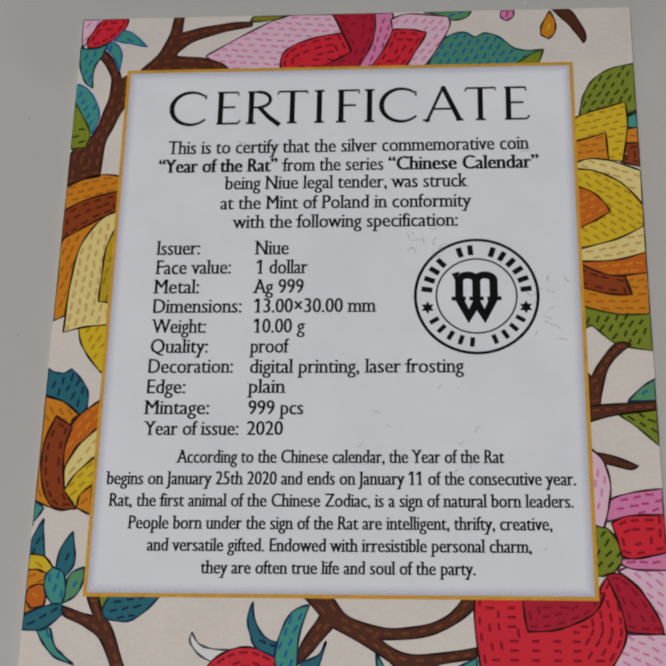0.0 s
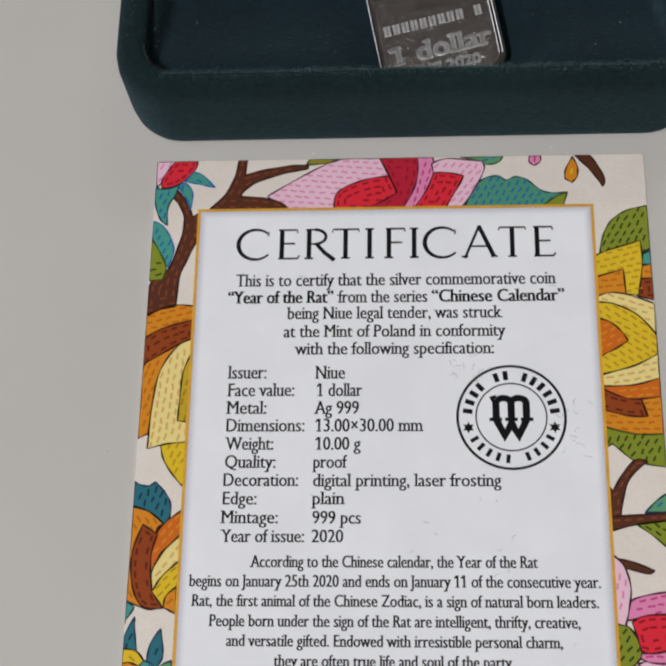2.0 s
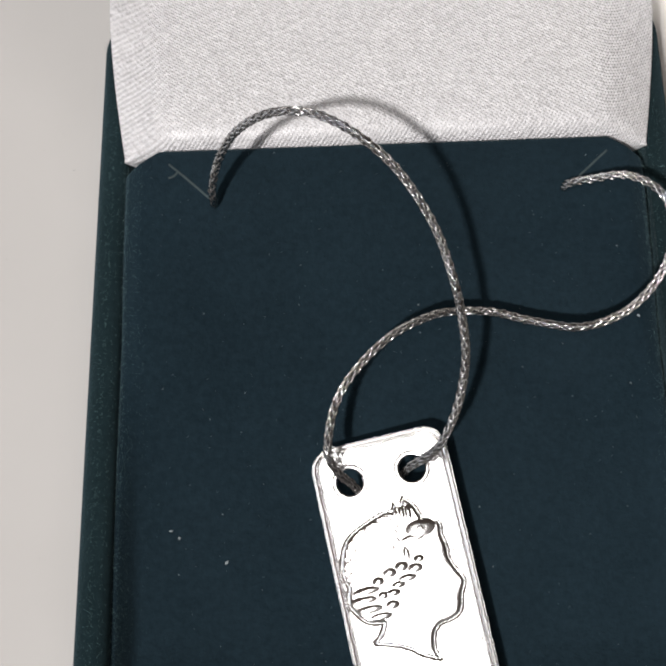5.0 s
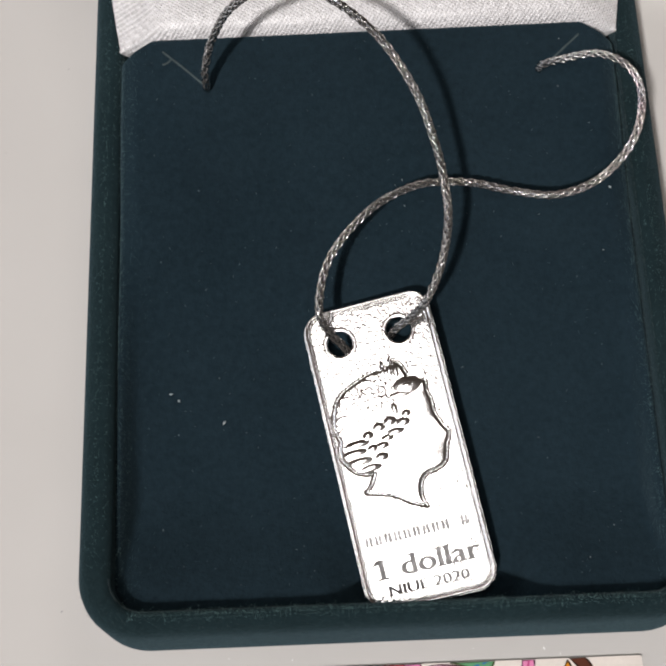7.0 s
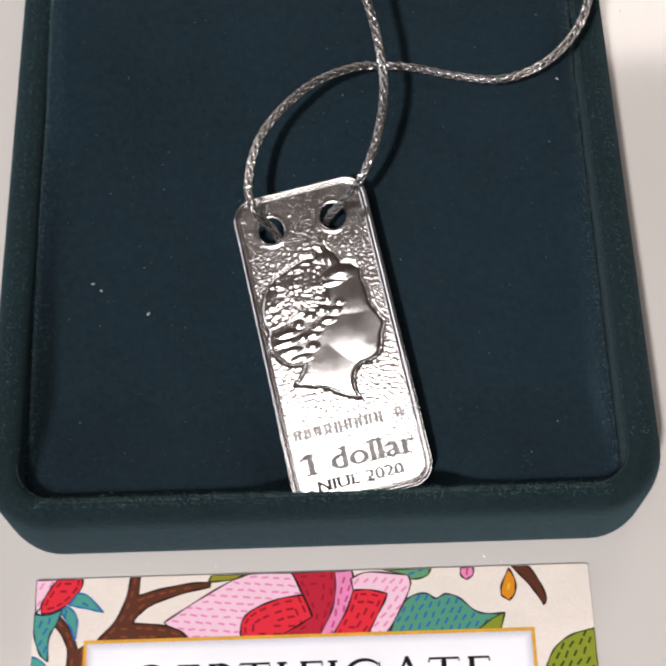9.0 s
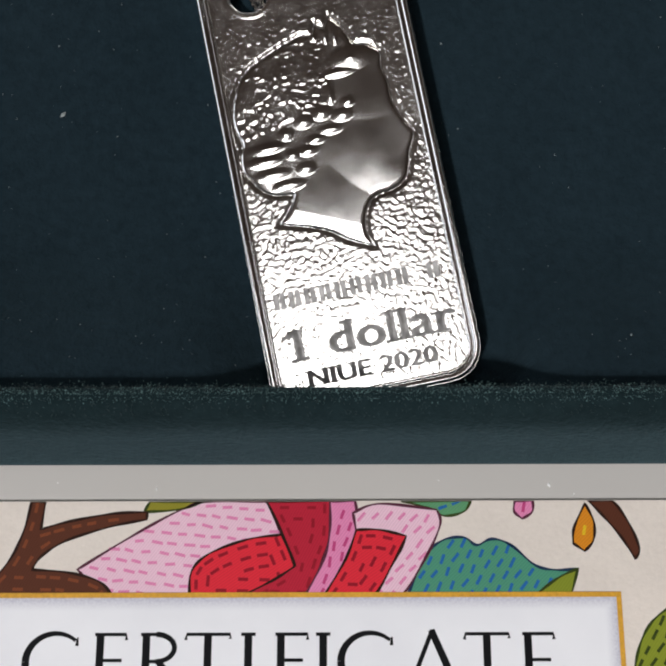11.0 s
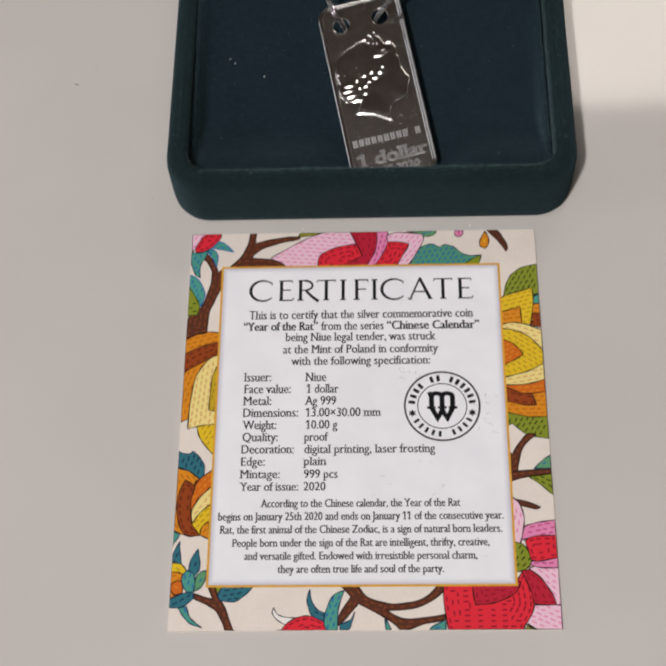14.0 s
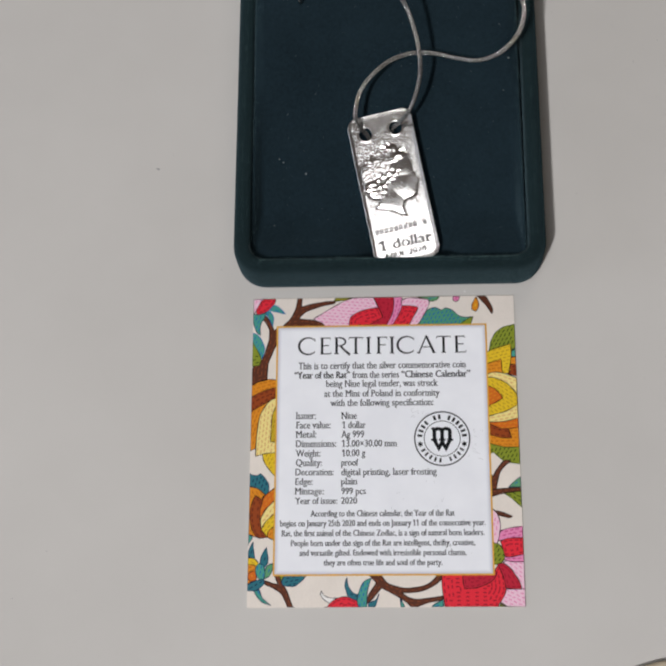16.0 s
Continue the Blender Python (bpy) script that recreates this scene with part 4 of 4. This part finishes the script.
motif("leaf", [
    ("green", "dgreen", "dgreen", 60, "42.1,43.8 42.3,45.1 42.8,46.6 43.7,47.9 45.3,48.9 47.5,49.4 47.6,47.0 47.5,44.3 45.0,43.3"),
    ("green", "dgreen", "dgreen", 60, "41.4,25.2 44.4,24.4 47.4,24.4 47.4,21.0 44.4,21.6 42.9,22.8 42.2,23.4 41.3,22.9"),
])
motif("flower", [
    ("teal", "navy", "", 0, "46.5,43.8 47.6,44.7 47.4,42.5 46.2,42.7"),
    ("orange", "brown", "dorange", 0, "46.3,42.5 47.5,42.7 47.5,41.0 46.1,41.0"),
    ("rust", "brown", "drust", 0, "46.0,41.0 47.5,41.1 47.4,38.6 45.6,39.1"),
    ("yellow", "brown", "dyellow", 15, "41.4,43.3 42.8,44.2 46.3,45.3 46.4,43.0 45.8,39.2 44.5,39.3 44.4,42.0 41.3,41.2"),
    ("orange", "brown", "dorange", 5, "41.3,41.2 44.4,42.1 44.5,39.4 43.1,39.4 41.3,39.0"),
    ("cream", "brown", "dcream", -20, "41.3,39.0 42.9,39.5 44.8,39.2 47.4,38.2 47.5,34.5 45.5,37.0 43.3,38.2 41.4,38.5"),
    ("cream", "brown", "dcream", 10, "41.3,30.5 44.8,31.6 47.5,32.9 47.5,30.3 44.7,29.5 41.3,29.4"),
    ("yellow", "brown", "dyellow", -35, "41.4,38.5 43.3,38.2 45.5,37.0 47.3,34.7 47.5,32.9 44.8,31.5 41.3,30.6"),
    ("dorange2", "brown", "orange", 25, "41.3,36.8 42.8,36.2 43.9,35.1 44.4,34.2 43.0,33.3 41.2,32.4"),
    ("orange", "brown", "dorange", 0, "41.3,27.1 43.8,26.3 45.9,26.2 45.3,28.0 47.4,28.4 47.5,24.4 44.4,24.4 41.3,25.3"),
    ("rust", "brown", "drust", 0, "41.3,29.3 42.8,28.5 45.3,27.9 45.8,26.2 43.8,26.3 41.3,27.0"),
    ("dorange2", "brown", "orange", 5, "41.3,29.4 44.3,29.5 47.5,30.4 47.5,28.3 44.6,28.0 42.8,28.5"),
])
motif("leaf", [
    ("olive2", "dgreen", "", 0, "11.3,54.8 11.8,55.8 15.7,55.8 13.8,55.0"),
    ("green2", "dgreen", "blue", 20, "27.9,55.5 32.5,55.7 32.0,54.8 30.7,54.5 29.7,55.0"),
    ("green3", "navy", "blue", 60, "28.1,49.1 29.3,51.8 30.5,52.9 31.9,53.1 32.7,52.6 33.7,53.0 34.9,52.6 36.4,51.3 37.8,51.0 39.1,51.1 38.4,49.7 36.5,48.9"),
    ("green", "dgreen", "", 0, "39.1,51.1 38.6,49.5 36.4,49.5 37.8,50.5"),
])
motif("flower", [
    ("lpink", "mauve", "mpink", -5, "7.2,51.1 10.2,53.0 13.4,54.8 15.9,55.7 19.1,55.7 20.3,53.1 17.4,52.6 15.5,51.8 14.7,49.4 9.4,49.5"),
    ("red", "brown", "dred", 0, "14.4,49.4 14.5,51.0 15.6,52.1 18.0,53.0 20.2,53.3 21.2,50.8 21.1,49.2"),
    ("red2", "brown", "dred", 80, "19.1,55.7 23.4,55.7 23.3,53.1 22.7,51.3 22.1,49.2 17.5,49.3 19.7,50.4 21.1,51.3 20.3,53.3"),
    ("mpink", "mauve", "dpink", 75, "23.3,55.7 24.9,55.7 25.1,53.8 24.3,51.7 23.0,49.2 21.6,49.2 22.9,51.7 23.3,53.6"),
    ("lpink", "mauve", "mpink", 50, "24.8,54.7 26.5,55.3 30.2,54.9 30.4,53.9 29.3,51.6 27.5,49.1 25.3,49.1 27.5,51.8 28.2,53.1 26.5,53.6 25.0,53.5"),
    ("red", "brown", "dred", 50, "25.0,53.6 26.5,53.6 28.2,53.2 27.3,51.4 25.7,49.1 22.8,49.2 24.3,51.7"),
])
motif("drop", [
    ("mpink", "mauve", "dpink", 70, "35.3,55.6 36.4,55.8 36.4,54.8 35.7,54.3 35.2,54.8"),
    ("orange", "brown", "yellow", 75, "39.8,55.3 40.3,54.1 40.2,52.9 39.6,52.2 38.9,52.7 39.0,53.7"),
])
motif("twig", [
    ("wood", "brown", "", 0, "40.0,55.5 41.4,55.6 42.5,54.1 43.1,52.4 42.8,51.7 42.0,53.1 40.9,54.5"),
])

# the white field, its gold border and its text
ring = lambda i, z: [(x, y, z) for x, y in ((-i, -i), (PANEL_W + i, -i), (PANEL_W + i, PANEL_H + i), (-i, PANEL_H + i))]
link("gold_border", *loft([ring(0.22, 0.002), ring(-0.1, 0.002)], False, False), GOLD_INK, card, "thin printed gold border")
link("panel", ring(0.0, 0.0), [(0, 1, 2, 3)], PANEL, card, "white printed field with lavender edge")
LINES = [
    ("CERTIFICATE", 4.24, 37.63, 43.64, 3.45),
    ("This is to certify that the silver commemorative coin", 4.24, 37.34, 40.55, 1.38),
    ("“Year of the Rat”", 3.45, 14.42, 38.63, 1.37),
    ("from the series", 14.98, 24.19, 38.63, 1.37),
    ("“Chinese Calendar”", 24.65, 38.19, 38.63, 1.37),
    ("being Niue legal tender, was struck", 9.77, 31.74, 36.84, 1.35),
    ("at the Mint of Poland in conformity", 9.40, 32.08, 34.83, 1.33),
    ("with the following specification:", 10.66, 30.88, 32.93, 1.32),
    ("Issuer:", 3.92, 7.78, 30.37, 1.39),
    ("Face value:", 3.96, 10.67, 28.48, 1.37),
    ("Metal:", 3.93, 7.90, 26.61, 1.35),
    ("Dimensions:", 3.91, 11.79, 24.75, 1.34),
    ("Weight:", 3.96, 8.71, 22.85, 1.32),
    ("Quality:", 3.93, 9.00, 20.99, 1.31),
    ("Decoration:", 3.87, 11.29, 19.14, 1.30),
    ("Edge:", 3.88, 7.23, 17.28, 1.28),
    ("Mintage:", 3.87, 9.40, 15.40, 1.27),
    ("Year of issue:", 3.92, 12.01, 13.54, 1.25),
    ("Niue", 12.85, 15.79, 30.31, 1.38),
    ("1 dollar", 12.92, 17.55, 28.45, 1.36),
    ("Ag 999", 12.81, 17.23, 26.57, 1.35),
    ("13.00×30.00 mm", 12.84, 23.55, 24.73, 1.33),
    ("10.00 g", 12.88, 17.44, 22.84, 1.32),
    ("proof", 12.77, 16.11, 20.98, 1.30),
    ("digital printing, laser frosting", 12.77, 31.23, 19.10, 1.29),
    ("plain", 12.77, 15.82, 17.30, 1.27),
    ("999 pcs", 12.78, 17.52, 15.38, 1.26),
    ("2020", 12.74, 15.83, 13.54, 1.24),
    ("According to the Chinese calendar, the Year of the Rat", 6.90, 34.46, 11.10, 1.15),
    ("begins on January 25th 2020 and ends on January 11 of the consecutive year.", 1.02, 40.30, 9.22, 1.15),
    ("Rat, the first animal of the Chinese Zodiac, is a sign of natural born leaders.", 1.39, 40.01, 7.34, 1.13),
    ("People born under the sign of the Rat are intelligent, thrifty, creative,", 3.16, 38.21, 5.44, 1.12),
    ("and versatile gifted. Endowed with irresistible personal charm,", 4.83, 36.49, 3.59, 1.10),
    ("they are often true life and soul of the party.", 9.41, 31.92, 1.74, 1.09),
]
def title(left, right, base, cap):
    """Classical capitals drawn with a broad pen: thick stems, thin bars, small serifs."""
    arc = lambda cx, cy, rx, ry, a0, a1: [(cx + rx * math.cos(radians(a0 + (a1 - a0) * k / 22)), cy + ry * math.sin(radians(a0 + (a1 - a0) * k / 22))) for k in range(23)]
    thick, thin = 0.14, 0.062
    foot = lambda x, y, w=0.13: ([(x - w, y), (x + w, y)], thin, thin)
    glyphs = {
        "C": (1.0, [(arc(0.55, 0.5, 0.53, 0.5, 48, 180), thin, thick), (arc(0.55, 0.5, 0.53, 0.5, 180, 318), thick, thin), ([(0.93, 0.78), (0.94, 0.93)], thin, 0.03)]),
        "E": (0.66, [([(0.1, 0.0), (0.1, 1.0)], thick, thick), ([(0.0, 0.98), (0.56, 0.98), (0.57, 0.88)], thin, thin), ([(0.1, 0.52), (0.5, 0.52)], thin, thin),
                     ([(0.0, 0.02), (0.58, 0.02), (0.64, 0.12)], thin, thin)]),
        "R": (0.88, [([(0.1, 0.0), (0.1, 1.0)], thick, thick), ([(0.0, 0.98), (0.3, 0.98)], thin, thin), (arc(0.28, 0.74, 0.33, 0.24, 90, -90), thin * 1.6, thin * 1.4),
                     ([(0.3, 0.5), (0.14, 0.5)], thin, thin), ([(0.32, 0.5), (0.58, 0.2), (0.88, -0.05)], thick * 0.8, thick), foot(0.1, 0.02)]),
        "T": (0.80, [([(0.4, 0.0), (0.4, 1.0)], thick, thick), ([(0.0, 0.88), (0.02, 0.98), (0.8, 0.98), (0.8, 0.9)], thin, thin), foot(0.4, 0.02)]),
        "I": (0.26, [([(0.13, 0.0), (0.13, 1.0)], thick, thick), foot(0.13, 0.02), foot(0.13, 0.98)]),
        "F": (0.62, [([(0.1, 0.0), (0.1, 1.0)], thick, thick), ([(0.0, 0.98), (0.58, 0.98), (0.58, 0.88)], thin, thin), ([(0.1, 0.52), (0.5, 0.52)], thin, thin), foot(0.1, 0.02)]),
        "A": (0.98, [([(0.05, -0.04), (0.5, 1.05)], thin * 1.3, thin * 1.3), ([(0.48, 1.05), (0.93, 0.0)], thick * 0.9, thick), ([(0.24, 0.36), (0.72, 0.36)], thin, thin),
                     foot(0.05, 0.02, 0.1), foot(0.93, 0.02, 0.1)]),
    }
    word, gap = "CERTIFICATE", 0.17
    total = sum(glyphs[c][0] for c in word) + gap * (len(word) - 1)
    sx, x = (right - left) / total, left
    kern = (0, 0.28, 0.28, -0.55, -0.45, 0.2, 0, 0, 0, -0.25, 0)
    for c, nudge in zip(word, kern):
        width, strokes = glyphs[c]
        verts, faces = [], []
        for order, (pts, w0, w1) in enumerate(strokes):
            pts = [Vector((x + nudge + px * sx, base + py * cap)) for px, py in pts]
            start = len(verts)
            for i, p in enumerate(pts):
                d = (pts[min(i + 1, len(pts) - 1)] - pts[max(i - 1, 0)]).normalized()
                w = (w0 + (w1 - w0) * i / (len(pts) - 1)) * cap / 2
                side = Vector((-d.y, d.x)) * w
                verts += [(p.x + side.x, p.y + side.y, 0.004 + order * 0.0008), (p.x - side.x, p.y - side.y, 0.004 + order * 0.0008)]
            faces += [(start + 2 * i, start + 2 * i + 1, start + 2 * i + 3, start + 2 * i + 2) for i in range(len(pts) - 1)]
        link("title_letter", verts, faces, BLACK_INK, card)
        x += (width + gap) * sx


title(*LINES[0][1:])
for text, left, right, base, cap in LINES[1:]:
    v, f = lettering(text, left, right - 0.07, base, cap, 0.005, 0, 0.14 if "”" in text else 0.085, True)
    link("text_line", v, f, BLACK_INK, card)


def seal():
    cx, cy = 32.42, 26.2
    def band(r0, r1, z=0.004, n=72):
        a = [2 * math.pi * k / n for k in range(n)]
        return loft([[(cx + r * math.cos(t), cy + r * math.sin(t), z) for t in a] for r in (r1, r0)], False, False)
    s = link("seal", *band(5.2, 5.47), BLACK_INK, card, "round black printed seal")
    link("inner_ring", *band(3.42, 3.57), BLACK_INK, s)
    layer = iter(range(1000))
    def poly(name, pts):
        from mathutils.geometry import tessellate_polygon
        z = 0.004 + 0.0006 * (next(layer) % 12)
        v = [(cx + x, cy + y, z) for x, y in pts]
        link(name, v, [tuple(q) for q in tessellate_polygon([[Vector(p) for p in v]])], BLACK_INK, s)
    for side in (-1, 1):
        pts = []
        for k in range(12):
            r = 0.62 if k % 2 == 0 else 0.33
            a = math.pi / 2 + k * math.pi / 6
            pts.append((side * 4.26 + r * math.cos(a), -1.1 + r * math.sin(a)))
        poly("star", pts)
    # the curved wording of the mark as plain upright bars
    def bars(a0, a1, n, skip, r0, r1, w):
        for k in range(n):
            if k in skip:
                continue
            a = radians(a0 + (a1 - a0) * k / (n - 1))
            d, e = Vector((math.cos(a), math.sin(a))), Vector((-math.sin(a), math.cos(a)))
            q = [d * r0 - e * w, d * r0 + e * w, d * r1 + e * w, d * r1 - e * w]
            poly("bar", [(p.x, p.y) for p in q])
    bars(172, 8, 14, (4, 7), 3.88, 4.84, 0.24)
    bars(212, 330, 10, (5,), 3.9, 4.78, 0.2)
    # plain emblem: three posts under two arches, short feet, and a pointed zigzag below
    for x in (-1.5, 0.0, 1.5):
        poly("post", [(x - 0.36, -0.25), (x + 0.36, -0.25), (x + 0.36, 1.6), (x - 0.36, 1.6)])
    poly("shoulder", [(-2.15, 2.1), (-1.5, 2.3), (-1.14, 1.5), (-1.86, 1.5)])
    for x in (-0.75, 0.75):
        arc = [(x + 1.11 * math.cos(radians(t)), 1.45 + 0.85 * math.sin(radians(t))) for t in range(0, 181, 15)]
        arc += [(x + 0.39 * math.cos(radians(t)), 1.38 + 0.24 * math.sin(radians(t))) for t in range(180, -1, -15)]
        poly("arch", arc)
    for x in (-1.55, 0.0, 1.55):
        poly("foot", [(x - 0.62, -0.45), (x + 0.62, -0.45), (x + 0.62, -0.08), (x - 0.62, -0.08)])
    poly("zigzag", [(-1.85, -0.42), (-0.72, -2.6), (0.0, -1.4), (0.72, -2.6), (1.85, -0.42), (1.05, -0.42), (0.66, -1.25), (0.3, -0.42), (-0.3, -0.42), (-0.66, -1.25), (-1.05, -0.42)])


seal()


def fibres():
    rnd = random.Random(5)
    verts, faces = [], []
    for k in range(46):
        x, y = rnd.choice(((rnd.uniform(20, 34), rnd.uniform(10, 18)), (rnd.uniform(26, 30), rnd.uniform(30, 33)), (rnd.uniform(2, 39), rnd.uniform(3, 46)), (rnd.uniform(37, 40.5), rnd.uniform(22, 28))))
        a, n = rnd.uniform(0, 6.28), rnd.uniform(0.3, 0.9)
        pts = [Vector((x, y, 0.01))]
        for _ in range(4):
            a += rnd.uniform(-0.7, 0.7)
            pts.append(pts[-1] + Vector((math.cos(a), math.sin(a), 0)) * n / 4)
        v, f = tube(pts, 0.02, 3)
        faces += [tuple(i + len(verts) for i in q) for q in f]
        verts += v
    tagged(link("paper_fibre", verts, faces, FIBRE, None, "fine loose fibres lying on the card"), kind="stuff", category="fibre")


fibres()


WHITE_BIT = Mat("white_flake", (0.9, 0.9, 0.9), 0.5).mat


def specks():
    """Lint on the velvet and crumbs on the table."""
    rnd = random.Random(9)
    def flakes(spots):
        verts, faces = [], []
        for x, y, z, r in spots:
            a = rnd.uniform(0, 6.28)
            d = Vector((math.cos(a), math.sin(a), 0)) * r * rnd.uniform(0.8, 2.2)
            e = Vector((-math.sin(a), math.cos(a), 0)) * r * 0.7
            c = Vector((x, y, z))
            b = len(verts)
            verts.extend([c - d, c - e, c + d, c + e, c + Vector((0, 0, r * 0.8))])
            faces.extend([(b, b + 1, b + 4), (b + 1, b + 2, b + 4), (b + 2, b + 3, b + 4), (b + 3, b, b + 4)])
        return verts, faces
    spots = [(1.4, 81.8, pad_z(81.8) + 0.05, 0.22), (0.6, 82.5, pad_z(82.5) + 0.05, 0.16), (6.0, 79.4, pad_z(79.4) + 0.05, 0.2), (47.2, 102.1, pad_surface(47.2, 102.1), 0.17)]
    for _ in range(620):
        x, y = rnd.uniform(-2, 47), rnd.uniform(62, 121)
        spots.append((x, y, pad_surface(x, y) - 0.01, rnd.uniform(0.015, 0.045) if rnd.random() < 0.95 else 0.075))
    tagged(link("lint", *flakes(spots), LINT, None, "pale lint specks clinging to the velvet"), kind="stuff", category="lint")
    # Fuzz specks, massed so their colour also gives the velvet edges a lit sheen.
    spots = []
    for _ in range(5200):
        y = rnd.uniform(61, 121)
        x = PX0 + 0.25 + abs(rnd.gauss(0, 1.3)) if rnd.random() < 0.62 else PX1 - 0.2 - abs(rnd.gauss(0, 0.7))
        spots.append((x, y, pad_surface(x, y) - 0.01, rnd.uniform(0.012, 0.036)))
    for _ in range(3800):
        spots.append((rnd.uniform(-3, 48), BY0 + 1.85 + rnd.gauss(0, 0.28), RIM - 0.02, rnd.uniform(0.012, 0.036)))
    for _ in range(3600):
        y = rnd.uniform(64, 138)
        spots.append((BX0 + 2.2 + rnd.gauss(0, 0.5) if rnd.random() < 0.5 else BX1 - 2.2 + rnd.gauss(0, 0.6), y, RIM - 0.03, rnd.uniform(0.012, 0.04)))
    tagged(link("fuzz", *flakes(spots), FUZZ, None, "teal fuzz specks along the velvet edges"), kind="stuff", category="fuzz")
    spots = [(-25.9, 85.0, T0, 0.25), (58.0, 120, T0, 0.12)]
    spots += [(rnd.uniform(-60, 90), rnd.uniform(-30, 150), T0, rnd.uniform(0.03, 0.09)) for _ in range(60)]
    tagged(link("crumb", *flakes(spots), FIBRE, None, "tiny crumbs scattered on the white table"), kind="stuff", category="crumb")
    spots = [(37.6, 56.6, T0, 0.16), (12.0, 56.4, T0, 0.09), (39.2, 56.0, T0, 0.07), (30.4, 56.9, T0, 0.06), (5.5, 56.8, T0, 0.07)]
    tagged(link("flake", *flakes(spots), WHITE_BIT, None, "white paper flakes on the table before the box"), kind="stuff", category="flake")


specks()


def cloth():
    """Edge of a beige cloth lying beside the card."""
    c = [(66.0, -17.5), (73.0, -15.7), (90, -13.5), (120, -20), (125, -60), (60, -65), (55, -24), (60, -19.2)]
    loop = smooth_loop(c)
    rings = [[(p.x, p.y, T0) for p in loop]]
    mid = sum(loop, Vector((0, 0))) / len(loop)
    for s, z in ((0.0, 0.6), (0.004, 1.2), (0.02, 1.6), (0.06, 1.8)):
        rings.append([(p.x + (mid.x - p.x) * s, p.y + (mid.y - p.y) * s, T0 + z) for p in loop])
    ob = recalc(link("cloth", *loft(rings), BEIGE, None, "beige cloth corner lying on the table", smooth=True))
    tagged(ob, category="cloth")


cloth()
